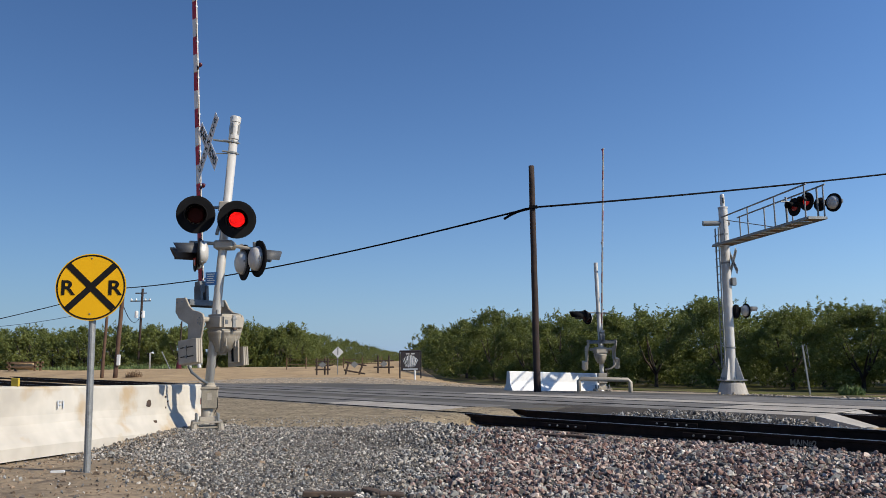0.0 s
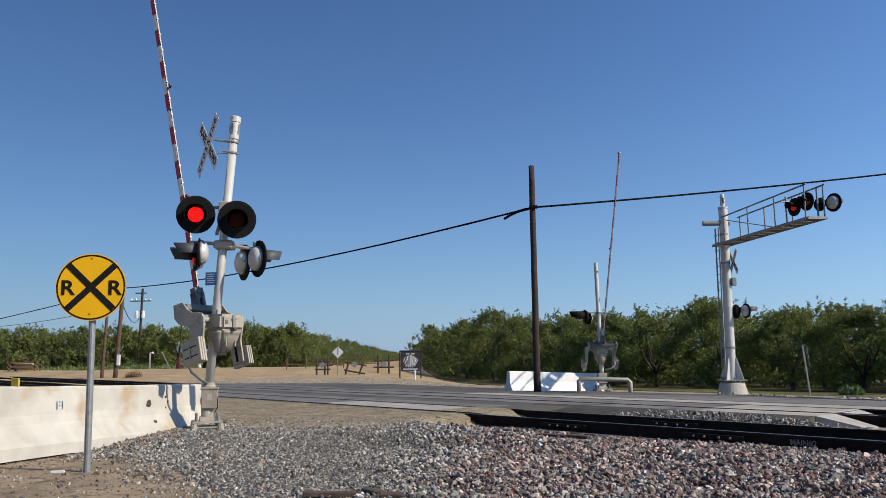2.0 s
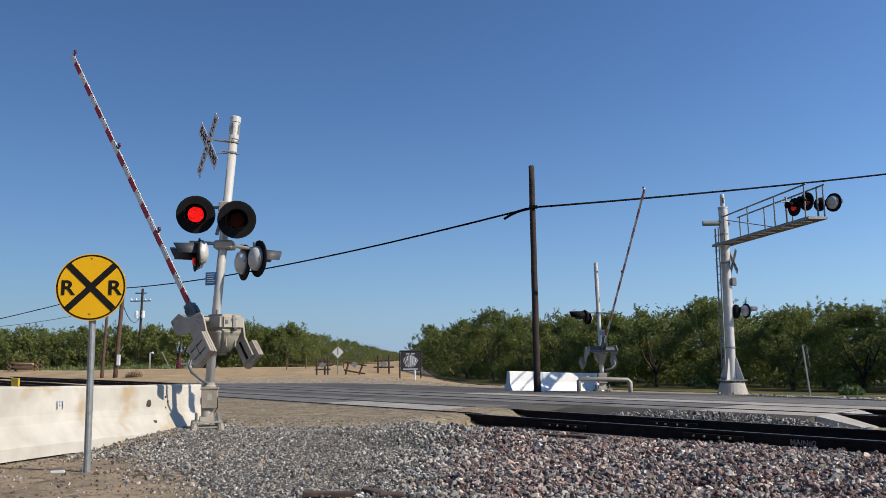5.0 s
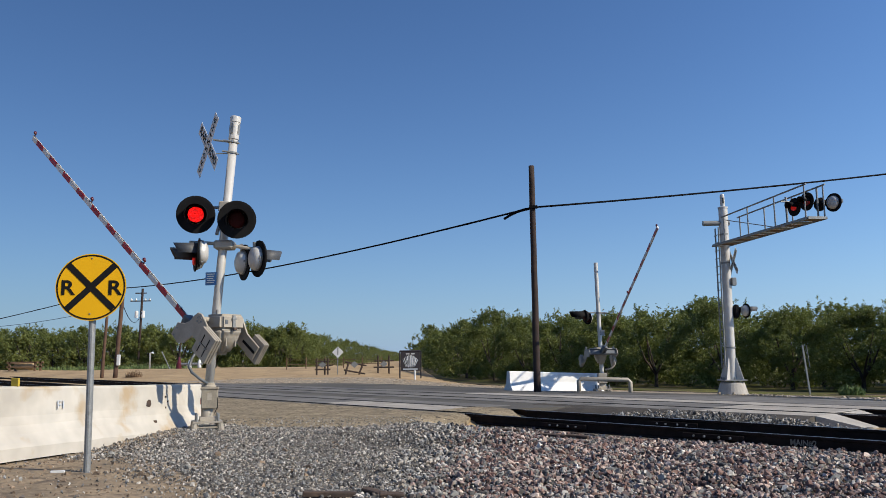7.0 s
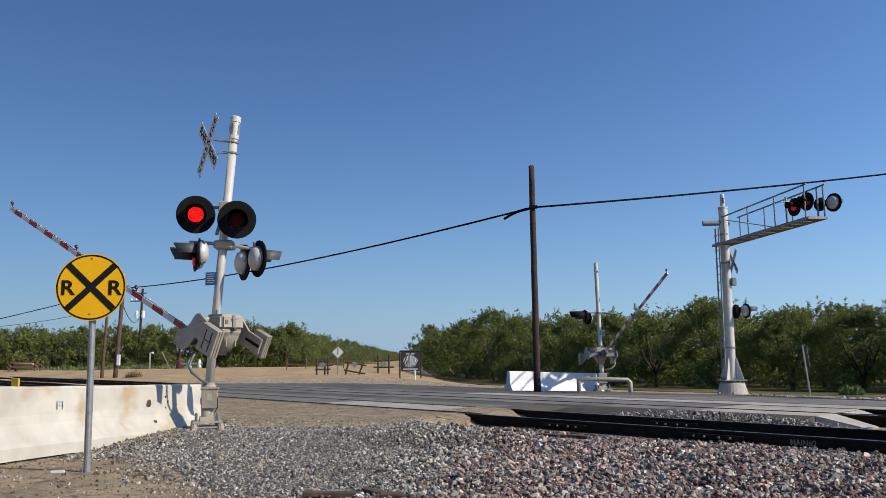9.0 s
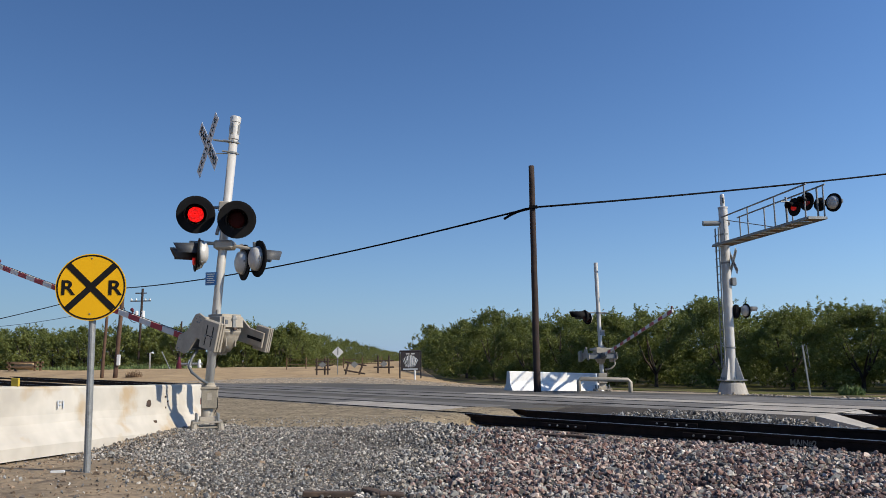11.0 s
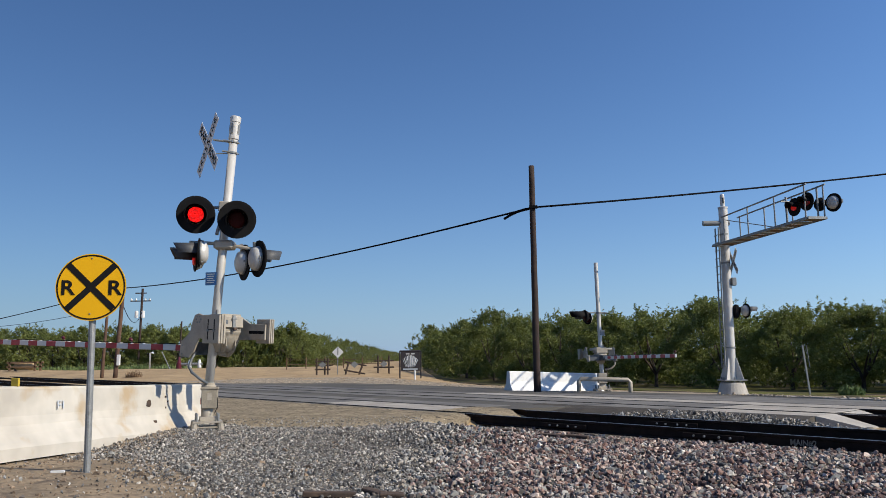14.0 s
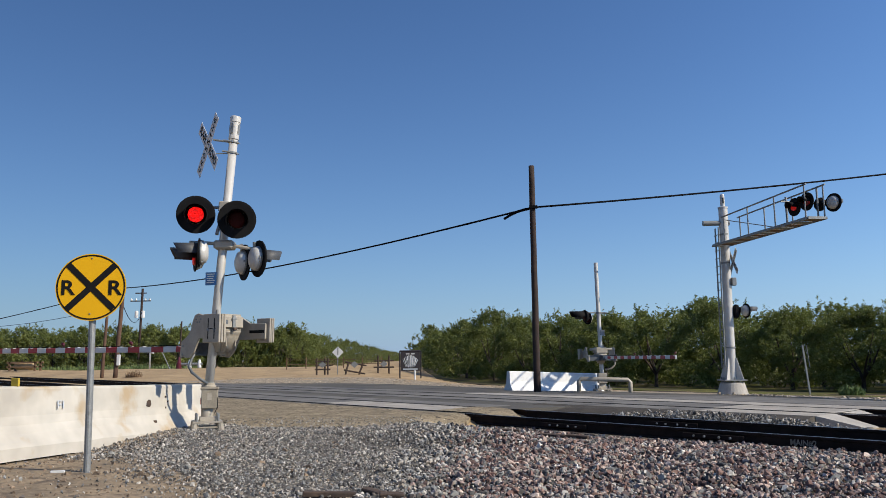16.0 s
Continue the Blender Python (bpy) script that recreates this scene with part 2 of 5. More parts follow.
make_ground()
ROAD = [(-4.6, 15.6), (-2.9, 14.9), (-0.4, 15.6), (0.31, 16.11), (1.38, 17.5), (3.2, 18.2), (6.49, 14.32), (8.15, 15.84), (9.3, 16.3), (10.5, 17), (16, 14), (22, 12), (14, 18.5), (9.6, 26.6), (2.6, 35.7), (-11.6, 40.5), (-10, 30)]
road = slab("road", ROAD, road_top, 0.12, M_ASPHALT)
tagged(road, "worn grey asphalt road across the tracks", "road", kind="structure")


# ---- the tracks ----
RAIL = [(-0.07, -0.185), (0.07, -0.185), (0.07, -0.172), (0.012, -0.155), (0.01, -0.045), (0.036, -0.035), (0.037, -0.006), (0.03, 0.0), (-0.03, 0.0), (-0.037, -0.006), (-0.036, -0.035), (-0.01, -0.045), (-0.012, -0.155), (-0.07, -0.172)]


def rail(n, s0, s1):
    bm = bmesh.new()
    ends = []
    for s in (s0, s1):
        ends.append([bm.verts.new(on_track(n + a, s, z)) for a, z in RAIL])
    k = len(RAIL)
    for i in range(k):
        bm.faces.new((ends[0][i], ends[0][(i + 1) % k], ends[1][(i + 1) % k], ends[1][i]))
    bm.faces.new(ends[0]), bm.faces.new(ends[1])
    bmesh.ops.recalc_face_normals(bm, faces=bm.faces)
    ob = part("rail", bm, M_STEEL_RUST, None)
    ob.data.materials.append(M_RAIL_TOP)
    for p in ob.data.polygons:
        if p.normal.z > 0.9 and p.center.z > -0.01:
            p.material_index = 1
    return tagged(ob, "rust-brown steel rail with a polished head", "rail", "rails of the tracks")


rails = [rail(n, -60, 220) for n in (10.82, 12.33, 15.1, 16.61)]


# ---- more materials ----
M_LENS = mat("dark_red_lens", (0.042, 0.0017, 0.0017), (0.0294, 0.0013, 0.0013), 30, 0.6, spec=0.15)
M_LED = mat("red_led", (1.0, 0.004, 0.003), (1.0, 0.004, 0.003), 30, 0.4, emit=1.9)


def diodes(m):
    """Bright points of single diodes with a dimmer lens between them."""
    nt = m.node_tree
    tc, cells, r = nt.nodes.new("ShaderNodeTexCoord"), nt.nodes.new("ShaderNodeTexVoronoi"), nt.nodes.new("ShaderNodeMapRange")
    cells.inputs["Scale"].default_value = 42.0
    r.inputs[1].default_value, r.inputs[2].default_value, r.inputs[3].default_value, r.inputs[4].default_value = 0.15, 0.6, 1.5, 0.3
    nt.links.new(tc.outputs["Object"], cells.inputs["Vector"])
    nt.links.new(cells.outputs["Distance"], r.inputs[0])
    nt.links.new(r.outputs[0], nt.nodes["Principled BSDF"].inputs["Emission Strength"])


diodes(M_LED)
M_LED_BACK = mat("red_led_board", (0.5, 0.003, 0.004), None, 30, 0.5, emit=0.1)
M_LENS_RED = mat("red_lens", (0.3528, 0.0101, 0.0084), (0.2856, 0.0084, 0.0067), 30, 0.3)
# bracket and sticker are this dark; on beam and conduit it paints their shade
M_DARK_SHADED_STEEL = mat("dark_or_shaded_steel", (0.126, 0.1386, 0.1512), (0.0924, 0.1008, 0.1092), 8, 0.5, 0.2)
M_LED_DIM = mat("dim_red_led", (0.75, 0.02, 0.015), (0.7, 0.018, 0.012), 30, 0.4, emit=0.14)
M_VISOR = mat("dark_grey_visor", (0.055, 0.059, 0.066), (0.04, 0.043, 0.048), 5, 0.6)
M_BLUE = mat("blue_placard", (0.0252, 0.1008, 0.252), (0.021, 0.084, 0.2184), 8, 0.4)
M_GREY_BAR = mat("pale_print", (0.42, 0.462, 0.504), None, 8, 0.6)
M_DARKRED = mat("dark_red_lamp", (0.1008, 0.0067, 0.0168), (0.0672, 0.005, 0.0101), 20, 0.35)
M_BROWN_POLE = mat("brown_pole_wood", (0.1092, 0.0588, 0.0353), (0.0672, 0.0378, 0.0252), 4, 0.9, bump=0.4, fine=25)
M_PANEL = mat("worn_grey_panel", (0.2016, 0.1915, 0.1764), (0.1428, 0.1361, 0.126), 0.8, 0.85, bump=0.25, fine=35, stain=(0.0672, 0.0647, 0.063), stain_scale=1.2, stain_at=0.57, spec=0.15)
M_SHOULDER = mat("dark_asphalt_shoulder", (0.084, 0.0739, 0.0622), (0.0588, 0.0521, 0.0445), 2.0, 0.95, bump=0.9, fine=20, spec=0.15)
M_EDGE = mat("bare_boom_edge", (0.42, 0.4032, 0.378), (0.3528, 0.336, 0.3108), 3, 0.55, grain=0.9)
M_TIMBER = mat("rough_timber", (0.168, 0.1008, 0.0546), (0.1092, 0.0672, 0.0378), 3, 0.9, bump=0.4, fine=25)
M_OLD_TIE = mat("old_tie_wood", (0.084, 0.0546, 0.0378), (0.042, 0.0294, 0.0235), 5, 0.95, bump=0.7, fine=22)
M_BEIGE_BOX = mat("tan_junction_box", (0.2772, 0.2436, 0.1848), (0.2268, 0.1974, 0.1512), 8, 0.7, bump=0.15, fine=40)
M_DARKSIGN = mat("dark_sign_board", (0.0252, 0.0185, 0.021), None, 4, 0.6)
M_VERGE = mat("tan_gravel", (0.3108, 0.252, 0.1764), (0.2184, 0.1764, 0.126), 2.0, 0.95, bump=1.0, fine=7, stain=(0.42, 0.3612, 0.2772), stain_scale=9, stain_at=0.56)
# base colour darkened to stand in for shade between stones; the pale specks are grit
M_GAP_GRAVEL = mat("gap_shade_gravel", (0.09, 0.08, 0.068), (0.05, 0.045, 0.039), 3.0, 0.95, bump=1.0, fine=22, stain=(0.25, 0.22, 0.175), stain_scale=14, stain_at=0.53)
M_PALE_GRASS = mat("dry_grass", (0.15, 0.15, 0.042), (0.075, 0.07, 0.03), 0.5, 0.9, bump=0.6, fine=6, stain=(0.055, 0.044, 0.03), stain_scale=0.35, stain_at=0.46, spec=0.1)
M_WEED = mat("weed_green", (0.1428, 0.2016, 0.0672), (0.1008, 0.1512, 0.0462), 2, 0.7, island=0.3)
M_PAINT_RED = mat("red_tape", (0.42, 0.0252, 0.0168), None, 8, 0.6)
M_YELLOW_MARK = mat("yellow_marker", (0.504, 0.3528, 0.0252), (0.42, 0.2856, 0.0168), 9, 0.6)
M_FADED_BLUE = mat("faded_blue_paint", (0.46, 0.5, 0.54), (0.5, 0.5, 0.5), 9, 0.7)
M_FADED_WHITE = mat("faded_white_paint", (0.3024, 0.2772, 0.2352), (0.168, 0.1512, 0.126), 18, 0.8)
M_STONE = mat("ballast_stone", (0.33, 0.312, 0.29), (0.245, 0.232, 0.215), 14, 0.9, spec=0.25)


def stone_colours(m, tones):
    """Each stone its own grey, pinkish, brown or pale tone."""
    nt = m.node_tree
    geo, oi, add = nt.nodes.new("ShaderNodeNewGeometry"), nt.nodes.new("ShaderNodeObjectInfo"), nt.nodes.new("ShaderNodeMath")
    add.operation = "ADD"
    nt.links.new(geo.outputs["Random Per Island"], add.inputs[0]), nt.links.new(oi.outputs["Random"], add.inputs[1])
    frac = nt.nodes.new("ShaderNodeMath")
    frac.operation = "FRACT"
    nt.links.new(add.outputs[0], frac.inputs[0])
    ramp = nt.nodes.new("ShaderNodeValToRGB")
    ramp.color_ramp.interpolation = "CONSTANT"
    els = ramp.color_ramp.elements
    for i, (p, c) in enumerate(tones):
        e = els[i] if i < 2 else els.new(p)
        e.position, e.color = p, (*c, 1)
    nt.links.new(frac.outputs[0], ramp.inputs[0])
    bsdf = nt.nodes["Principled BSDF"]
    old = bsdf.inputs["Base Color"].links[0].from_socket
    x = nt.nodes.new("ShaderNodeMix")
    x.data_type, x.blend_type = "RGBA", "MULTIPLY"
    x.inputs[0].default_value = 1.0
    nt.links.new(old, x.inputs[6]), nt.links.new(ramp.outputs[0], x.inputs[7]), nt.links.new(x.outputs[2], bsdf.inputs["Base Color"])


TONES_GREY = [(0.0, (0.35, 0.36, 0.37)), (0.16, (1.0, 1.04, 1.05)), (0.3, (0.62, 0.65, 0.68)), (0.46, (1.2, 1.12, 1.02)), (0.56, (0.55, 0.5, 0.47)), (0.65, (1.5, 1.5, 1.46)), (0.76, (0.28, 0.28, 0.29)), (0.88, (1.1, 1.02, 0.9)), (0.96, (2.1, 2.08, 2.0))]
TONES_PINK = [(0.0, (0.42, 0.3, 0.29)), (0.2, (1.05, 0.85, 0.8)), (0.36, (0.6, 0.38, 0.34)), (0.52, (1.35, 1.1, 1.0)), (0.66, (0.5, 0.4, 0.4)), (0.8, (0.85, 0.58, 0.5)), (0.93, (2.0, 1.75, 1.6))]
stone_colours(M_STONE, TONES_GREY)
M_STONE_PINK = mat("reddish_ballast_stone", (0.34, 0.318, 0.298), (0.25, 0.235, 0.22), 14, 0.9, spec=0.25)
stone_colours(M_STONE_PINK, TONES_PINK)
M_TAN_STONE = mat("tan_stone", (0.4032, 0.336, 0.252), (0.2772, 0.2268, 0.168), 14, 0.9, island=0.5)


def lettering(body, size, material, parent, m, width=0.0, name="lettering", bold=0.02):
    """Raised letters, centred at m's origin, in its xz plane facing -y."""
    cu = bpy.data.curves.new("type", "FONT")
    cu.body, cu.size, cu.align_x, cu.align_y, cu.extrude = body, size, "CENTER", "CENTER", 0.002
    cu.offset = size * bold
    tmp = bpy.data.objects.new("type", cu)
    scene.collection.objects.link(tmp)
    me = bpy.data.meshes.new_from_object(tmp.evaluated_get(bpy.context.evaluated_depsgraph_get()))
    bpy.data.objects.remove(tmp)
    xs = [v.co.x for v in me.vertices]
    k = width / (max(xs) - min(xs)) if width else 1.0
    me.transform(Matrix.Rotation(radians(90), 4, "X") @ Matrix.Diagonal((k, 1, 1, 1)))
    me.materials.clear()
    me.materials.append(material)
    me.name = name
    ob = new(name, me)
    ob.parent, ob.matrix_basis = parent, m
    return ob


# ---- the yellow warning sign ----
def advance_warning_sign():
    t = thing("railroad_warning_sign", "round yellow railroad warning sign on a grey steel post", "road sign", pose(-3.85, 8.7, -0.14))
    part("post", bars(((0, 0.03, -0.1), (-0.036, 0.055, 2.05), 0.036)), M_GALV, t, "grey galvanised steel post", smooth=False)
    m = pose(-0.036, -0.01, 2.07, 0, 0, 9)
    bd = part("board", plate(disc_points(0.37, 64), 0.004), M_YELLOW, t, m=m)
    ring = bmesh.new()
    outer, inner = disc_points(0.36, 64), disc_points(0.343, 64)
    vo, vi = [ring.verts.new((x, -0.002, z)) for x, z in outer], [ring.verts.new((x, -0.002, z)) for x, z in inner]
    for i in range(64):
        ring.faces.new((vo[i], vo[(i + 1) % 64], vi[(i + 1) % 64], vi[i]))
    part("border", ring, M_BLACK, bd)
    cross = bmesh.new()
    for a in (45, -45):
        plate([(-0.342, -0.034), (0.342, -0.034), (0.342, 0.034), (-0.342, 0.034)], 0.002, cross, pose(0, -0.004 - a * 1e-5, 0, 0, a, 0))
    part("cross", cross, M_BLACK, bd)
    for x in (-0.245, 0.245):
        lettering("R", 0.225, M_BLACK, bd, pose(x, -0.003, -0.015, 0, 0, 0), 0.145)
    for z in (-0.295, 0.32):
        part("bolt", lathe([(0.009, 0), (0.009, 0.003), (0.005, 0.005)], 8, pose(0, 0, 0, 90)), M_GALV, bd, m=pose(0, -0.002, z))


advance_warning_sign()


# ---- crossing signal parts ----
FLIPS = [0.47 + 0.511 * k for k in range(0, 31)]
BLINKERS = []


def signal_lamp(parent, m, r=0.32, lens_r=0.14, visor=0.3, phase=None, pale=True, name="signal_lamp", lens=None, led_material=None):
    """A flashing lamp, facing -y: housing with background disc, visor, lens and the cluster of diodes that shows when lit."""
    h = part(name, lathe([(0.03, 0.15), (0.1, 0.145), (0.175, 0.11), (0.2, 0.05), (0.2, 0.012)], 20, pose(0, 0, 0, -90)), M_MAST if pale else M_BLACK, parent, "rounded grey lamp housing" if pale else "black lamp housing", m, True)
    bg = lathe([(r, -0.012), (r, 0.012), (r - 0.03, 0.014), (lens_r + 0.02, 0.004), (lens_r + 0.02, -0.012)], 40, pose(0, 0, 0, 90))
    part("background_disc", bg, M_BLACK, h, "matt black background disc")
    part("housing_rim", lathe([(0.19, 0.012), (0.212, 0.016), (0.212, 0.045), (0.19, 0.05)], 24, pose(0, 0, 0, -90)), M_GALV if pale else M_BLACK, h, "steel rim of the lamp door", smooth=True)
    for a in (60, 180, 300):
        part("clasp", cubes((0.17, 0.035, -0.018, 0.218, 0.075, 0.018), bev=0.005), M_GALV if pale else M_BLACK, h, "", pose(0, 0, 0, 0, a, 0))
    wide = 0.05 if phase is not None and not led_material else 0.025
    vis = bmesh.new()
    n = 18
    rings = []
    for k, (ln, rr) in enumerate(((0.0, lens_r + wide), (visor, lens_r + wide - 0.005))):
        for off in (0.0, -0.006):
            ring = []
            for i in range(n + 1):
                a = radians((-28 + 236 * i / n) if phase is not None and not led_material else (-8 + 196 * i / n))
                y = -ln * (0.78 + 0.22 * max(0.0, math.sin(a))) if k else -0.01
                ring.append(vis.verts.new(((rr + off) * math.cos(a), y, (rr + off) * math.sin(a))))
            rings.append(ring)
    for a, b in ((0, 2), (1, 3), (2, 3), (0, 1)):
        for i in range(n):
            vis.faces.new((rings[a][i], rings[a][i + 1], rings[b][i + 1], rings[b][i]))
    bmesh.ops.recalc_face_normals(vis, faces=vis.faces)
    part("visor", vis, M_BLACK if not pale or (phase is not None and not led_material) else M_VISOR, h, "open-bottomed lamp visor", smooth=True)
    part("lens", lathe([(lens_r, 0.0), (lens_r, 0.012), (lens_r * 0.7, 0.02), (0.01, 0.024)], 28, pose(0, 0, 0, 90)), lens or M_LENS, h, "red lens" if lens else "dark red lens", smooth=True)
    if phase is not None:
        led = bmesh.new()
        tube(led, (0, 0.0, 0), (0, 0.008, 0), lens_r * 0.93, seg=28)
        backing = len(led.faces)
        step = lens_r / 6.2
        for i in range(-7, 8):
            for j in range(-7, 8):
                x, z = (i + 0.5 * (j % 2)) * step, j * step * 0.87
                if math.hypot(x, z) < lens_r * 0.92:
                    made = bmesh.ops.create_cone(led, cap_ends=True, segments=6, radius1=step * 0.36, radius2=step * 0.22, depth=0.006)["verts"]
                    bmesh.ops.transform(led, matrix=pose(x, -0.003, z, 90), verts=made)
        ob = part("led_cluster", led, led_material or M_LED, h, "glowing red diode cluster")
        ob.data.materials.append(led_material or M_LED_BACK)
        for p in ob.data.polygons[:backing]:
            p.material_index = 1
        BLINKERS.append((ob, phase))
    return h


def crossbuck(parent, m, lettered=True):
    """Two crossed white blades, facing -y."""
    for i, (word, a) in enumerate((("CROSSING", -45), ("RAILROAD", 45))):
        b = part("blade", plate([(-0.61, -0.115), (0.61, -0.115), (0.61, 0.115), (-0.61, 0.115)], 0.004), M_WHITE, parent, "white crossbuck blade", m @ pose(0, 0.008 * i, 0, 0, a, 0))
        if word == "CROSSING":
            for k, w in enumerate("CROSSING"):
                lettering(w, 0.16, M_BLACK, b, pose(-0.5 + 0.143 * k, -0.003, 0), 0.03 if w == "I" else 0.095, bold=0.0)
        else:
            for w, x in (("RAIL", -0.34), ("ROAD", 0.34)):
                lettering(w, 0.2, M_BLACK, b, pose(x, -0.003, 0), 0.42, bold=0.0)


def boom_stripes(arm, s0, s1, c, pitch, first, tall=0.105, deep=0.045):
    """The striped boom: red and white lengths end to end."""
    k = 0
    marks = []
    while first + k * pitch - pitch / 2 < s1:
        marks += [first + k * pitch - pitch / 2, first + k * pitch]
        k += 1
    edges = [s0] + [v for v in marks if s0 < v < s1] + [s1]
    for a, b in zip(edges, edges[1:]):
        mid = ((a + b) / 2 - first) / pitch
        red = (mid % 1.0) < 0.5
        ob = part("stripe", cubes((a + 0.001, -deep / 2, c - tall / 2, b - 0.001, deep / 2, c + tall / 2), bev=0.006), M_RED if red else M_WHITE, arm, "red reflective band" if red else "white reflective band")
        # bare edges above and below the reflective sheeting
        ob.data.materials.append(M_EDGE)
        for p in ob.data.polygons:
            if abs(p.normal.z) > 0.8:
                p.material_index = 1


def arm_lamp(arm, s, c, tall=0.105):
    bm = lathe([(0.018, 0.0), (0.022, 0.02), (0.032, 0.03), (0.032, 0.07), (0.02, 0.08)], 12, pose(s, 0, c + tall / 2 + 0.055, 0, 70, 0))
    tube(bm, (s, 0, c + tall / 2), (s + 0.03, 0, c + tall / 2 + 0.06), 0.012, seg=8)
    part("arm_lamp", bm, M_DARKRED, arm, "small dark red arm lamp", smooth=True)


def side_plate(pts, y, thick=0.035, bend=0.0):
    bm = plate(pts, thick)
    bmesh.ops.translate(bm, vec=(0, y - thick / 2, 0), verts=bm.verts)
    bmesh.ops.bevel(bm, geom=list(bm.edges), offset=0.006, segments=1, affect="EDGES")
    return bm


def gate_arm(signal, m, c, tip, pitch, first, lamps, half):
    """The swinging part: two goose-neck side arms with weights, cross beam, striped boom, lamps. x runs out along the boom, pivot at 0."""
    # the cross beam's shade is put into its dark colour
    beam = cubes((0.36, -half, c - 0.1, 0.38, half, c + 0.1), (0.32, -half, c + 0.09, 0.42, half, c + 0.11), (0.32, -half, c - 0.11, 0.42, half, c - 0.09), bev=0.003)
    arm = part("gate_arm", beam, M_DARK_SHADED_STEEL, signal, "counterweighted crossing gate arm with red and white bands", m)
    neck = [(-0.1, 0.1), (0.02, 0.13), (0.11, 0.1), (0.16, 0.0), (0.2, -0.14), (0.28, -0.24), (0.44, c + 0.12), (0.46, c - 0.13), (0.22, c - 0.15), (0.1, c - 0.06), (-0.02, -0.28), (-0.35, -0.3), (-0.35, 0.02)]
    far_arm = [(-0.06, 0.1), (0.02, 0.13), (0.11, 0.1), (0.16, 0.0), (0.2, -0.14), (0.28, -0.24), (0.44, c + 0.12), (0.46, c - 0.13), (0.22, c - 0.15), (0.1, c - 0.06), (-0.02, -0.3), (-0.3, -0.3), (-0.68, -0.29), (-0.68, -0.03), (-0.3, -0.02)]
    near = part("side_arm", side_plate(neck, half), M_CAST, arm, "cast grey goose-neck side arm")
    far = part("side_arm", side_plate(far_arm, -half), M_CAST, arm, "cast grey goose-neck side arm")
    for side, ob in ((1, near), (-1, far)):
        y = side * half
        for i in range(6):
            a = i * math.pi / 3
            bolt = tube(bmesh.new(), (0.055 * math.cos(a), y - side * 0.02, 0.03 + 0.055 * math.sin(a)), (0.055 * math.cos(a), y + side * 0.03, 0.03 + 0.055 * math.sin(a)), 0.014, seg=6)
            part("bolt", bolt, M_GALV, ob)
        for z in (c + 0.05, c - 0.09):
            part("bolt", bars(((0.38, y - 0.05, z), (0.38, y + 0.03, z), 0.016), seg=6), M_GALV, ob)
    # near weights: stacked slotted plates
    for k in range(3):
        y = half + 0.03 + 0.045 * k
        wt = cubes((-0.7 + 0.008 * k, y, -0.36, -0.29, y + 0.04, 0.1), bev=0.006)
        part("weight", wt, M_CAST, arm, "flat grey counterweight plate")
    for x in (-0.42, -0.57):
        part("slot", cubes((x - 0.009, half + 0.157, -0.3, x + 0.009, half + 0.164, 0.03)), M_BLACK, arm, "dark adjusting slot")
        part("nut", bars(((x, half + 0.15, -0.15), (x, half + 0.18, -0.15), 0.022), seg=6), M_GALV, arm)
    part("slot", cubes((-0.6, half + 0.157, -0.142, -0.39, half + 0.162, -0.13)), M_BLACK, arm, "dark adjusting slot")
    for k in range(3):
        y = -half - 0.03 - 0.04 * k
        part("weight", cubes((-0.74, y - 0.03, -0.35, -0.42, y, 0.06), bev=0.006), M_CAST, arm, "flat grey counterweight plate")
    part("slot", cubes((-0.66, -half + 0.02, -0.19, -0.3, -half + 0.026, -0.14)), M_BLACK, arm, "dark adjusting slot")
    # tapered boom foot and bracket
    br = cubes((0.36, -0.09, c - 0.09, 0.68, -0.03, c + 0.09), (0.36, 0.03, c - 0.09, 0.68, 0.09, c + 0.09), (0.56, -0.09, c - 0.07, 0.76, 0.09, c + 0.07), bev=0.008)
    part("boom_bracket", br, M_DARK_SHADED_STEEL, arm, "dark grey steel boom bracket")
    boom_stripes(arm, 0.75, tip, c, pitch, first)
    for s in lamps:
        arm_lamp(arm, s, c)
    k = 1.0
    while k < tip:
        part("clip", cubes((k, -0.022, c + 0.048, k + 0.03, 0.03, c + 0.06)), M_WHITE, arm, "pale wire clip")
        k += pitch / 2
    if tip > 7.3:
        part("cable", bars(((0.8, 0.028, c + 0.07), (tip - 0.05, 0.028, c + 0.065), 0.006), seg=6), M_WIRE, arm, "thin black lamp cable")
    return arm


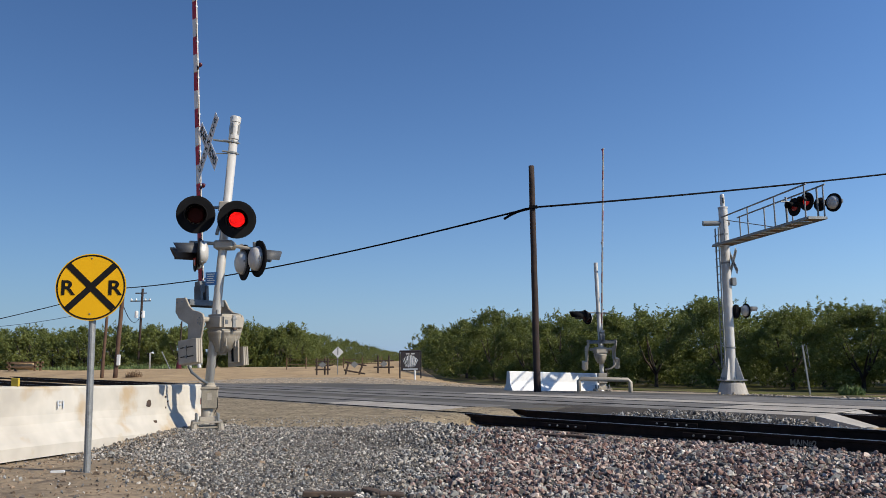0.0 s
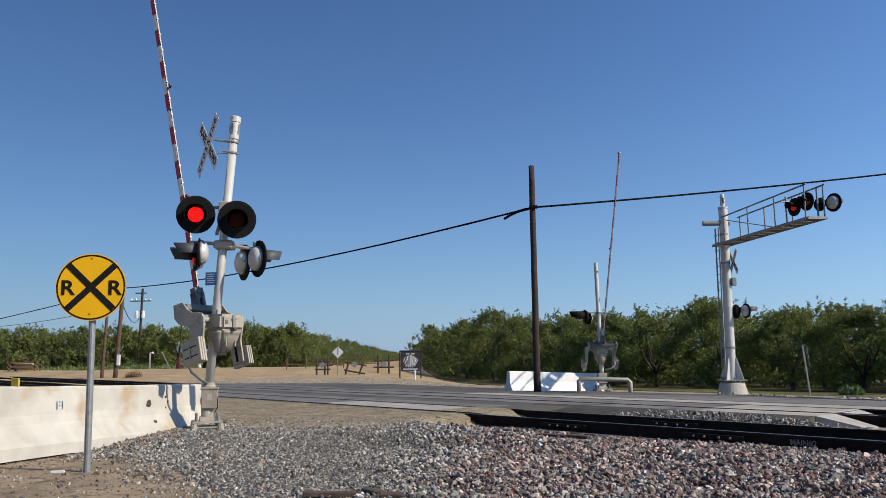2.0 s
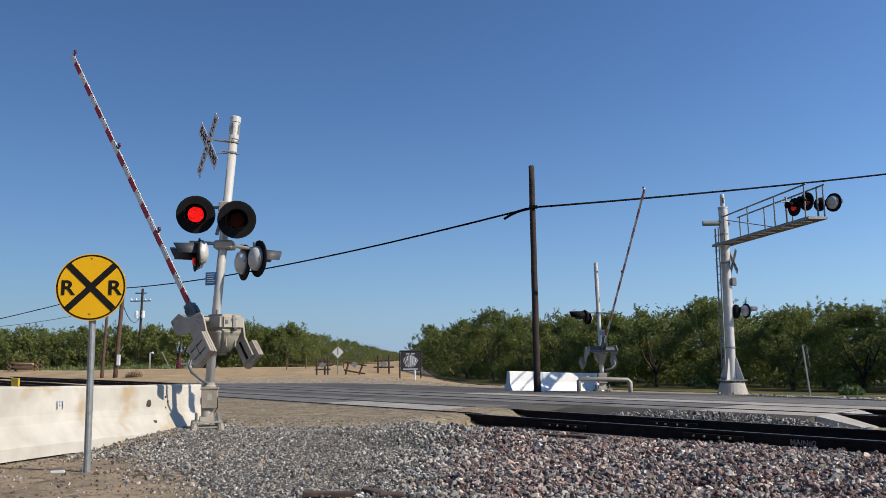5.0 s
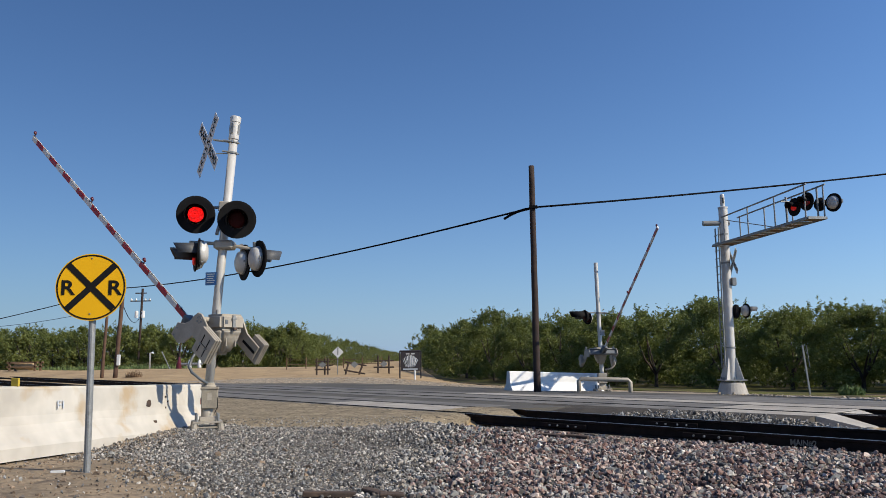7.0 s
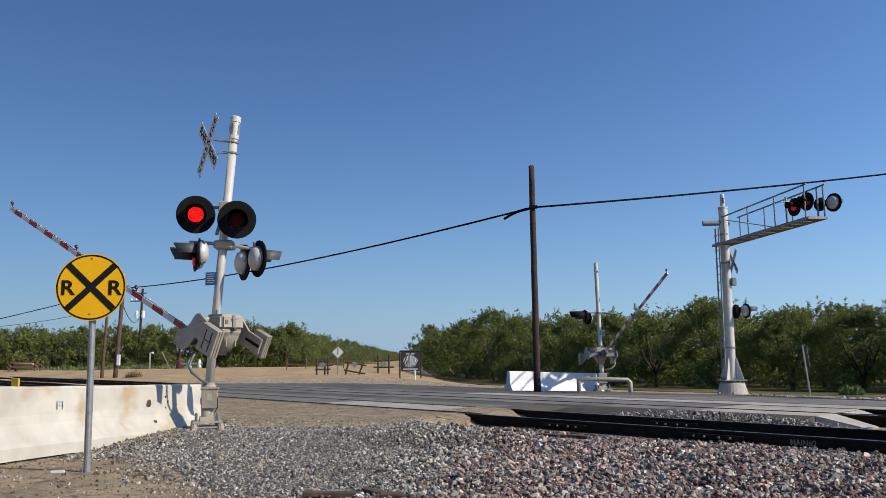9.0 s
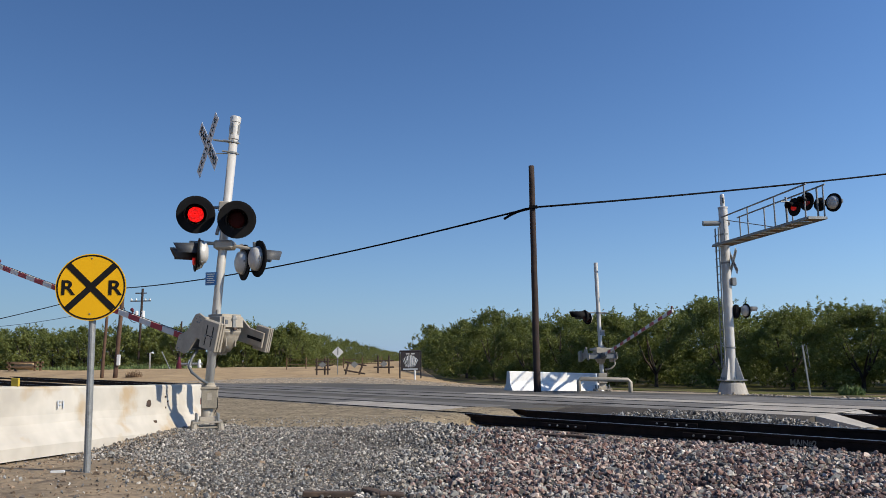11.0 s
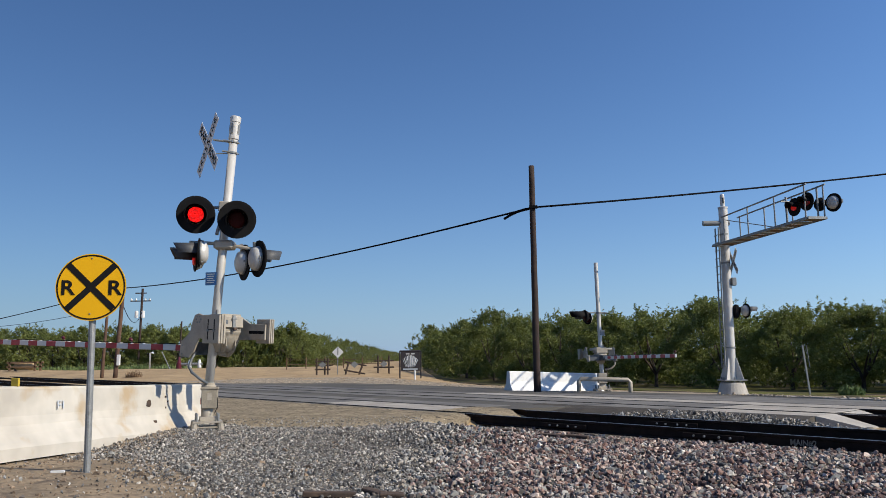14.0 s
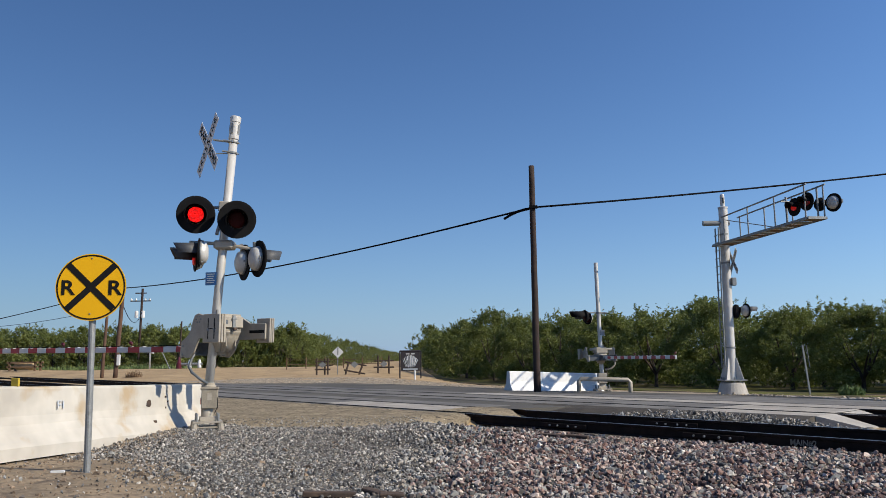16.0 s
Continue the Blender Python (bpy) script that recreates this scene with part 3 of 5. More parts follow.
def mechanism(signal, m):
    """The gate's machine housing: lid, tapered body, ribs, padlock. x runs out along the boom."""
    body = bmesh.new()
    tops, bots = [(-0.33, -0.23), (0.09, -0.23), (0.09, 0.23), (-0.33, 0.23)], [(-0.17, -0.11), (0.03, -0.11), (0.03, 0.11), (-0.17, 0.11)]
    vt, vm, vb = [body.verts.new((x, y, -0.1)) for x, y in tops], [body.verts.new((x * 0.98, y * 0.96, -0.24)) for x, y in tops], [body.verts.new((x, y, -0.56)) for x, y in bots]
    for a, b in ((vt, vm), (vm, vb)):
        for i in range(4):
            body.faces.new((a[i], a[(i + 1) % 4], b[(i + 1) % 4], b[i]))
    body.faces.new(vt), body.faces.new(vb)
    bmesh.ops.recalc_face_normals(body, faces=body.faces)
    bmesh.ops.bevel(body, geom=list(body.edges), offset=0.055, segments=4, affect="EDGES")
    h = part("machine_housing", body, M_CAST, signal, "tan-grey cast gate machine housing", m, True)
    lid = cubes((-0.35, -0.25, -0.15, 0.1, 0.25, 0.12))
    bmesh.ops.bevel(lid, geom=list(lid.edges), offset=0.05, segments=3, affect="EDGES")
    part("lid", lid, M_CAST, h, "rounded cast lid")
    for y in (-0.1, 0.1):
        part("rib", cubes((-0.3, y - 0.01, -0.42, -0.2, y + 0.01, -0.26), bev=0.004), M_CAST, h)
    part("latch", cubes((-0.375, -0.03, -0.17, -0.345, 0.03, 0.1), (-0.38, -0.045, 0.02, -0.34, 0.045, 0.06), bev=0.006), M_GALV, h, "steel latch with padlock")
    part("padlock", bars(((-0.38, -0.03, -0.13), (-0.38, 0.03, -0.13), 0.028)), M_OLD_TIE, h, "weathered brass padlock")
    part("sticker", cubes((-0.357, 0.12, -0.05, -0.351, 0.18, 0.02)), M_DARK_SHADED_STEEL, h, "small dark square sticker")
    part("shaft", bars(((0, -0.44, 0.03), (0, 0.44, 0.03), 0.05)), M_CAST, h, "pivot shaft")
    part("lid_eye", bars(((-0.1, 0.14, 0.1), (-0.1, 0.14, 0.2), 0.02)), M_GALV, h)
    return h


def stand(signal, m, s=1.0):
    """Four-legged steel stand with base plate, bolts and junction box."""
    st = part("base_plate", cubes((-0.24 * s, -0.22 * s, 0.1 * s, 0.24 * s, 0.22 * s, 0.13 * s), (-0.21 * s, -0.19 * s, 0.02 * s, 0.21 * s, 0.19 * s, 0.045 * s), (-0.12 * s, -0.11 * s, 0.13 * s, 0.14 * s, 0.11 * s, 0.2 * s), bev=0.004), M_CAST, signal, "bolted steel base plate", m)
    for x in (-0.2, 0.2):
        for y in (-0.17, 0.17):
            part("leg", bars(((x * s * 1.15, y * s * 1.1, -0.1), (x * s * 0.98, y * s * 0.95, 0.11 * s), 0.05 * s), seg=8), M_CAST, st, "short steel leg")
            part("bolt", bars(((x * s * 0.85, y * s * 0.8, 0.12 * s), (x * s * 0.85, y * s * 0.8, 0.25 * s), 0.022 * s), seg=6), M_GALV, st)
    part("socket", lathe([(0.1 * s, 0.12 * s), (0.1 * s, 0.25 * s), (0.09 * s, 0.45 * s)], 20), M_CAST, st)
    return st


# ---- the near crossing signal ----
GATE_H = 145.6


def near_signal():
    t = thing("crossing_signal", "pale metal railroad crossing signal with lamps and a lowering gate", "crossing signal", pose(-3.95, 13.4, 0.0))
    B = Vector((-3.95, 13.4, 0.0))

    def loc(x, y, z, rx=0, ry=0, rz=0):
        return pose(x - B.x, y - B.y, z, rx, ry, rz)

    def ax(z):
        return Vector((-3.99 + 0.0735 * z - B.x, 0, z))
    mast = bmesh.new()
    tube(mast, ax(0.5), ax(4.97), 0.073, seg=24)
    mast_ob = part("mast", mast, M_MAST, t, "pale aluminium mast", smooth=True)
    tilt = pose(0, 0, 0, 0, 4.2, 0)
    top = Matrix.Translation(ax(4.92)) @ tilt
    part("bell_housing", lathe([(0.07, 0.0), (0.09, 0.012), (0.09, 0.05), (0.085, 0.06), (0.085, 0.31), (0.094, 0.318), (0.094, 0.405), (0.085, 0.42)], 24), M_MAST, mast_ob, "slotted bell housing", top)
    for a in (-20, 75, 170, 260):
        slot = plate([(-0.032, 0.12), (-0.018, 0.09), (0.018, 0.09), (0.032, 0.12), (0.032, 0.25), (0.018, 0.285), (-0.018, 0.285), (-0.032, 0.25)], 0.008)
        part("slot", slot, M_GALV, mast_ob, "grey oval opening", top @ pose(0, 0, 0, 0, 0, a) @ pose(0, -0.086, 0))
    for z in (4.88, 4.69):
        p = ax(z)
        cl = lathe([(0.07, -0.02), (0.088, -0.018), (0.09, 0.0), (0.088, 0.018), (0.07, 0.02)], 20)
        tube(cl, (-0.02, -0.08, 0), (-0.15, -0.1, 0.0), 0.016, seg=8)
        tube(cl, (0.06, -0.06, -0.01), (0.11, 0.02, -0.01), 0.01, seg=8)
        part("clamp", cl, M_GALV, mast_ob, "steel pipe clamp", Matrix.Translation(p) @ tilt)
    # crossbuck beside the mast head
    cb = loc(-4.05, 13.3, 4.8, 0, 0, -54)
    crossbuck(t, cb)
    part("sign_bracket", bars(((-3.98 - B.x, 0, 4.93), ax(4.88), 0.018), ((-3.98 - B.x, 0, 4.68), ax(4.69), 0.01)), M_GALV, t, "thin sign bracket")
    # lamp arms
    up, low = ax(3.72), ax(3.05)
    part("lamp_bracket", bars((up, (-4.12 - B.x, -0.1, 3.72), 0.025), (up + Vector((0.0, -0.1, 0)), up + Vector((-0.1, -0.22, -0.5)), 0.03), (up + Vector((0, -0.1, 0)), (-3.5 - B.x, -0.1, 3.6), 0.025)), M_GALV, t, "grey lamp bracket")
    part("bracket_clamp", cubes((-0.11, -0.14, -0.09, 0.11, 0.12, 0.09), bev=0.02), M_CAST, t, "cast clamp", Matrix.Translation(up) @ tilt)
    part("cross_arm", bars((low + Vector((-0.55, -0.06, 0.07)), low + Vector((0.0, -0.1, 0.03)), 0.03), (low + Vector((0, -0.1, 0.03)), low + Vector((0.62, -0.08, -0.08)), 0.03)), M_CAST, t, "cast lamp cross-arm")
    part("cross_arm_hub", cubes((-0.13, -0.15, -0.06, 0.2, 0.12, 0.09), bev=0.03), M_CAST, t, "cast cross-arm hub", Matrix.Translation(low))
    signal_lamp(t, loc(-4.165, 13.14, 3.56, 9, 0, 16), phase=1)
    signal_lamp(t, loc(-3.47, 13.14, 3.465, 9, 0, 16), phase=0)
    for x, y, z, rz, ph in ((-4.1, 13.18, 2.92, -77, None), (-4.25, 13.46, 2.87, -66, 1)):
        signal_lamp(t, loc(x, y, z, 0, 0, rz), r=0.24, visor=0.42, lens=M_LENS_RED, phase=ph, led_material=M_LED_DIM)
    for x, y, z, rz in ((-3.12, 13.25, 2.81, 128), (-3.42, 13.5, 2.78, 122)):
        signal_lamp(t, loc(x, y, z, 0, 0, rz), r=0.31, visor=0.4)
    for a, b in (((-4.15, 13.2, 3.1), (-4.12, 13.26, 3.06)), ((-4.35, 13.3, 3.08), (-4.27, 13.45, 3.02)), ((-3.2, 13.3, 2.97), (-3.2, 13.28, 3.1)), ((-3.45, 13.5, 2.9), (-3.45, 13.4, 3.08))):
        part("lamp_hanger", bars((Vector(a) - B, Vector(b) - B, 0.03), (Vector(a) - B, Vector(a) - B - Vector((0, 0, 0.1)), 0.028)), M_GALV, t, "short lamp hanger")
    # placard
    pl = loc(-3.91, 13.24, 2.48, 0, 0, -12)
    pb = part("placard", plate([(-0.1, -0.11), (0.1, -0.11), (0.1, 0.11), (-0.1, 0.11)], 0.004), M_BLUE, t, "small blue notice plate", pl)
    for k in range(5):
        part("print_bar", cubes((-0.075 + 0.01 * (k % 2), -0.003, 0.07 - 0.036 * k, 0.07 - 0.015 * (k % 3), -0.001, 0.085 - 0.036 * k)), M_GREY_BAR, pb)
    # base
    stand(t, pose(0.0, -0.02, 0.0, 0, 0, 20))
    jb = part("junction_box", cubes((-0.13, -0.15, 0.33, 0.13, 0.13, 0.66), bev=0.012), M_BEIGE_BOX, t, "tan metal junction box", pose(0.03, 0, 0, 0, 0, 14))
    part("cover", cubes((-0.145, -0.165, 0.64, 0.145, 0.14, 0.68), bev=0.008), M_BEIGE_BOX, jb)
    part("emblem", cubes((-0.035, -0.153, 0.47, 0.035, -0.15, 0.58)), M_CAST, jb)
    part("red_tape", cubes((-0.145, -0.1, 0.4, -0.131, 0.06, 0.5)), M_PAINT_RED, jb, "strip of red tape")
    part("collar", lathe([(0.12, 0), (0.12, 0.03), (0.1, 0.05), (0.1, 0.08)], 20, Matrix.Translation(ax(0.67))), M_CAST, mast_ob)
    con = bmesh.new()
    pipe(con, [Vector(p) for p in ((0.02, -0.12, 0.74), (-0.1, -0.16, 0.82), (-0.24, -0.14, 0.93), (-0.3, -0.1, 1.02), (-0.28, -0.04, 1.15), (-0.2, 0, 1.3))], 0.024)
    # dark colour in place of the shade that lies on this conduit
    part("conduit", con, M_DARK_SHADED_STEEL, t, "bent grey cable conduit", smooth=True)
    part("wire", pipe(bmesh.new(), [Vector(p) for p in ((0.14, -0.1, 0.62), (0.19, -0.1, 0.5), (0.2, -0.12, 0.36), (0.15, -0.14, 0.25))], 0.006, 6), M_WIRE, t)
    piv = loc(-3.816, 13.5, 1.766, 0, 0, GATE_H)
    mechanism(t, piv)
    arm = gate_arm(t, piv, -0.455, 7.72, 0.706, 0.772, (2.44, 4.73, 7.68), 0.42)
    return arm, piv


NEAR_ARM, NEAR_PIVOT = near_signal()


# ---- the far crossing signal ----
def far_signal():
    t = thing("crossing_signal", "grey railroad crossing gate signal beyond the road, seen from behind", "crossing signal", pose(6.21, 31.6, -0.36))
    part("mast", bars(((0, 0, 0.5), (-0.08, 0, 5.2), 0.08), seg=20), M_MAST, t, "pale aluminium mast")
    part("collar", bars(((-0.02, 0, 1.25), (-0.02, 0, 1.33), 0.13), ((-0.04, 0, 3.15), (-0.04, 0, 3.22), 0.125)), M_GALV, t)
    stand(t, pose(0, 0, 0.05, 0, 0, 10), 1.25)
    part("junction_box", cubes((-0.17, -0.17, 0.42, 0.17, 0.17, 0.82), bev=0.015), M_CAST, t, "grey metal junction box")
    part("lamp_bracket", bars(((-0.45, -0.05, 3.2), (0.3, 0.0, 3.18), 0.03), ((-0.45, -0.05, 3.2), (-0.5, -0.05, 3.0), 0.025)), M_GALV, t)
    for x, y, z, rz, pale in ((-0.62, -0.15, 3.06, -78, False), (-0.42, 0.35, 3.0, -62, True)):
        signal_lamp(t, pose(x, y, z, 0, 0, rz), r=0.25, lens_r=0.17, visor=0.62, pale=pale)
    part("counter_box", cubes((-0.03, -0.12, 2.3, 0.14, -0.02, 2.5), bev=0.01), M_GALV, t, "small relay box")
    piv = pose(6.146 - 6.21, 0, 1.355 + 0.36, 0, 0, math.degrees(math.atan2(-0.996, 0.091)))
    mechanism(t, piv @ pose(0.2, 0, 0))
    arm = gate_arm(t, piv, -0.298, 7.95, 0.8, 1.1, (4.2, 7.85), 0.55)
    con = pipe(bmesh.new(), [Vector(p) for p in ((0.1, -0.15, 0.95), (0.35, -0.2, 1.0), (0.5, -0.2, 1.15), (0.42, -0.1, 1.5))], 0.035)
    part("conduit", con, M_CAST, t, "bent grey cable conduit", smooth=True)
    return arm, piv


FAR_ARM, FAR_PIVOT = far_signal()


# ---- guard rail before the far signal ----
def guard_pipe():
    p = [Vector(v) for v in ((4.95, 29.6, -0.4), (4.95, 29.6, 0.22), (5.03, 29.6, 0.3), (6.72, 29.4, 0.24), (6.8, 29.4, 0.16), (6.8, 29.4, -0.45))]
    ob = part("guard_rail", pipe(bmesh.new(), p, 0.08, 12), M_CAST, None, smooth=True)
    tagged(ob, "bent grey steel pipe guard beside the gate mast", "guard rail")


guard_pipe()


# ---- concrete barriers ----
def barrier(m, length, label, tint=M_BARRIER):
    prof = [(-0.305, -0.07), (0.305, -0.07), (0.305, 0.075), (0.27, 0.13), (0.19, 0.24), (0.14, 0.34), (0.115, 0.45), (0.09, 0.78), (0.07, 0.81), (-0.07, 0.81), (-0.09, 0.78), (-0.115, 0.45), (-0.14, 0.34), (-0.19, 0.24), (-0.27, 0.13), (-0.305, 0.075)]
    bm = plate(prof, length)
    for v in np.arange(0.4, length, 0.4):
        bmesh.ops.bisect_plane(bm, geom=list(bm.verts) + list(bm.edges) + list(bm.faces), plane_co=(0, v, 0), plane_no=(0, 1, 0))
    for v in bm.verts:
        v.co += Vector((1, 0, 1)) * 0.012 * noise.noise(v.co * 2.3)
    return tagged(part("concrete_barrier", bm, tint, None, m=m), label, "barrier")


near_bar = barrier(pose(-5.71, 8.33, 0.06, -1.6, 0, -10.5), 6.45, "white painted concrete road barrier with rust stains")
part("lifting_hole", plate([(-0.07, -0.04), (0.03, -0.06), (0.07, -0.02), (0.06, 0.05), (0.0, 0.06), (-0.05, 0.03)], 0.02), M_OLD_TIE, near_bar, "dark chipped lifting hole", pose(0.117, 4.65, 0.52, -4, 0, 90))
part("chip", cubes((0.16, 4.7, 0.2, 0.205, 4.78, 0.25), bev=0.01), M_OLD_TIE, near_bar)
for y, z in ((5.15, 0.6), (5.22, 0.52), (5.16, 0.42), (5.3, 0.3)):
    part("chip", cubes((0.09, y, z, 0.125, y + 0.02, z + 0.03)), M_OLD_TIE, near_bar)
lettering("FI", 0.16, M_FADED_BLUE, near_bar, pose(0.124, 2.47, 0.56, -4, 0, 90), 0.13, "spray_paint", 0.0)
mark = part("barrier_marker", cubes((-0.06, 0, 0, 0.06, 0.03, 0.1), bev=0.004), M_YELLOW_MARK, None, m=pose(-5.37, 10.0, 0.825, 0, 0, -20))
tagged(mark, "small yellow reflector block on the barrier top", "marker")
far_bar = barrier(pose(2.36, 30.0, -0.2, -2.3, 0, -58.5), 4.55, "white painted concrete barrier beyond the road", M_WHITE)


# ---- poles and cables ----
def wooden_pole(base, top, r, material, label):
    bm = bmesh.new()
    tube(bm, base, top, r, r * 0.8, 14)
    bmesh.ops.subdivide_edges(bm, edges=[e for e in bm.edges if abs((e.verts[0].co - e.verts[1].co).z) > 1], cuts=12)
    for v in bm.verts:
        v.co += Vector((1, 1, 0)) * 0.02 * noise.noise(v.co * 0.9)
    return tagged(part("utility_pole", bm, material, None, smooth=True), label, "utility pole")


main_pole = wooden_pole((3.23, 28, -0.2), (3.24, 28, 7.98), 0.125, M_WOOD, "dark weathered wooden utility pole beside the road")
part("cable_clamp", cubes((3.1, 27.84, 6.38, 3.4, 27.9, 6.5), bev=0.01), M_WIRE, main_pole)
wooden_pole((-25.7, 60, -0.1), (-25.5, 60, 4.6), 0.13, M_BROWN_POLE, "leaning brown wooden pole on the dirt verge")
b_pole = wooden_pole((-24.7, 60, -0.1), (-24.35, 60, 6.95), 0.17, M_BROWN_POLE, "brown wooden pole with a meter box")
part("meter_box", cubes((-24.55, 59.75, 0.9, -24.3, 59.9, 1.7), bev=0.02), M_WHITE, b_pole, "white meter box")


def cable(name, pts, r, label):
    """A hanging cable through the points."""
    tagged(part(name, pipe(bmesh.new(), [Vector(p) for p in pts], r, 6), M_WIRE, None, smooth=True), label, "cable")


def span(a, b, sag, n=14):
    a, b = Vector(a), Vector(b)
    return [a.lerp(b, i / n) - Vector((0, 0, sag * 4 * (i / n) * (1 - i / n))) for i in range(n + 1)]


cable("overhead_cable", span((3.24, 27.9, 6.43), (-24.42, 59.9, 6.7), 0.48) + span((-24.42, 59.9, 6.7), (-48, 76, 4.3), 0.12)[1:], 0.036, "thick black overhead cable on wooden poles")
cable("overhead_cable", span((3.24, 27.9, 6.43), (24, 34, 9.38), 0.12), 0.035, "thick black overhead cable on wooden poles")
cable("cable_splice", span((2.3, 29.0, 6.22), (3.1, 28.0, 6.4), -0.06, 6), 0.052, "dark splice on the overhead cable")


def far_utility_pole():
    t = thing("utility_pole", "tall grey wooden utility pole with crossarms and transformers", "utility pole", pose(-42.2, 110, 0.6))
    part("pole", bars(((0, 0, -0.9), (0.25, 0, 10.7), 0.16)), M_WOOD, t)
    for z, w in ((10.0, 0.95), (8.9, 1.6)):
        part("cross_arm", cubes((-w + 0.2, -0.06, z, w * 0.9, 0.06, z + 0.14)), M_WOOD, t)
    for x in (-1.25, -0.6, 0.7, 1.3):
        part("insulator", lathe([(0.09, 0), (0.13, 0.1), (0.05, 0.3)], 10, pose(x, 0, 9.04)), M_WHITE, t)
    for x in (-0.4, 0.5):
        part("transformer", lathe([(0.22, 0), (0.24, 0.1), (0.24, 0.9), (0.15, 1.0)], 14, pose(x, -0.2, 6.6)), M_WHITE, t, "pale transformer can")


far_utility_pole()


# ---- the cantilever signal bridge ----
def cantilever():
    B = Vector((10.75, 30, -0.36))
    t = thing("cantilever_signal", "pale grey cantilever crossing signal with a railed walkway", "crossing signal", pose(*B))
    part("foundation", lathe([(0.56, 0.0), (0.55, 0.05), (0.44, 0.42), (0.42, 0.44)], 28), M_PALE_CONC, t, "round concrete foundation")
    part("base_flange", cubes((-0.42, -0.42, 0.5, 0.42, 0.42, 0.55), bev=0.01), M_GALV, t)
    for i in range(6):
        a = i * math.pi / 3 + 0.4
        part("anchor_bolt", bars(((0.38 * math.cos(a), 0.38 * math.sin(a), 0.42), (0.38 * math.cos(a), 0.38 * math.sin(a), 0.64), 0.03), seg=8), M_GALV, t)
    part("mast", bars(((0, 0, 0.5), (0.05, 0, 7.05), 0.168), seg=28), M_MAST, t, "thick pale steel mast")
    for i in range(4):
        a = 45 + 90 * i
        part("gusset", plate([(0.15, 0.55), (0.46, 0.55), (0.22, 1.35), (0.15, 1.35)], 0.02), M_MAST, t, "", pose(0, 0, 0, 0, 0, a))
    part("cap", lathe([(0.19, 0), (0.19, 0.05), (0.085, 0.08), (0.085, 0.5), (0.07, 0.55)], 20, pose(0.05, 0, 7.05)), M_MAST, t, "slotted bell housing")
    part("slot", cubes((0.025, -0.092, 7.25, 0.075, -0.08, 7.46)), M_BLACK, t)
    for z in (1.7, 4.9, 6.0):
        part("band", lathe([(0.16, 0), (0.182, 0.005), (0.182, 0.065), (0.16, 0.07)], 24, pose(0.02, 0, z)), M_GALV, t)
    # ladder
    for x in (-0.28,):
        for y in (-0.18, 0.18):
            part("ladder_rail", bars(((x, y, 1.0), (x + 0.05, y, 6.3), 0.03), seg=8), M_GALV, t)
        for k in range(17):
            part("rung", bars(((x, -0.18, 1.2 + 0.3 * k), (x, 0.18, 1.2 + 0.3 * k), 0.018), seg=6), M_GALV, t)
    # walkway towards the road
    s, e = Vector((-0.1, 0, 5.62)), Vector((0.8, -5.98, 5.9))
    d = (e - s).normalized()
    yaw = math.degrees(math.atan2(d.y, d.x))
    L = (e - s).length
    wm = Matrix.Translation(s) @ pose(0, 0, 0, 0, 0, yaw)
    fr = cubes((-0.08, -0.33, -0.05, L, -0.28, 0.035), (-0.08, 0.28, -0.05, L, 0.33, 0.035), (L - 0.05, -0.33, -0.05, L, 0.33, 0.035), bev=0.004)
    wk = part("walkway", fr, M_GALV, t, "railed steel walkway", wm)
    for k in range(12):
        part("grate", cubes((-0.2 + k * 0.52, -0.27, -0.03, 0.22 + k * 0.52, 0.27, -0.015)), M_TIMBER if k % 2 else M_GALV, wk)
    for y in (-0.32, 0.32):
        part("handrail", bars(((0.75, y, 0.95), (L, y, 1.05), 0.028), seg=8), M_GALV, wk)
        for k in range(4):
            x = 0.9 + k * 1.68
            part("post", bars(((x, y, 0), (x, y, 0.96 + 0.014 * x), 0.025), seg=8), M_GALV, wk)
    part("stay_rod", bars(((0.1, 0.1, 0.98), (3.6, 0.1, 0.1), 0.016), seg=6), M_GALV, wk)
    part("beam", bars(((-0.75, 0.0, 6.48), (0.25, 0, 6.48), 0.1), seg=14), M_GALV, t, "short stub beam")
    # lamps over the road
    part("lamp_frame", bars(((L - 1.3, -0.2, 0.0), (L - 1.3, -0.2, 0.9), 0.035), ((L - 1.3, -0.4, 0.75), (L - 1.3, 0.75, 0.72), 0.025)), M_GALV, wk)
    part("lamp_post", bars(((L - 0.4, 0.3, 0.0), (L - 0.4, 0.3, 1.05), 0.03)), M_GALV, wk)
    for x, y, z, rz, pale, ph in ((0.46, -5.2, 6.1, -74, False, 1), (0.61, -5.75, 6.17, -72, False, 0), (1.42, -5.8, 6.12, 114, True, None), (1.2, -5.4, 6.14, 104, False, None)):
        signal_lamp(t, pose(x, y, z, 0, 0, rz), r=0.29 if pale or ph is not None else 0.22, lens_r=0.13, visor=0.3, pale=pale, lens=M_LENS_RED, phase=ph, led_material=M_LED_DIM)
    # lower fittings
    crossbuck(t, pose(0.24, -0.2, 4.95, 0, 0, -92))
    part("equipment_box", cubes((0.15, -0.22, 4.06, 0.33, -0.04, 4.36), bev=0.02), M_GALV, t)
    part("equipment_box", cubes((0.22, -0.2, 2.85, 0.34, 0.1, 3.3), bev=0.02), M_BLACK, t)
    for x, y, rz, pale in ((0.62, -0.2, 104, True), (0.4, 0.25, 100, False)):
        signal_lamp(t, pose(x, y, 3.1, 0, 0, rz), r=0.27, visor=0.45, pale=pale)


cantilever()


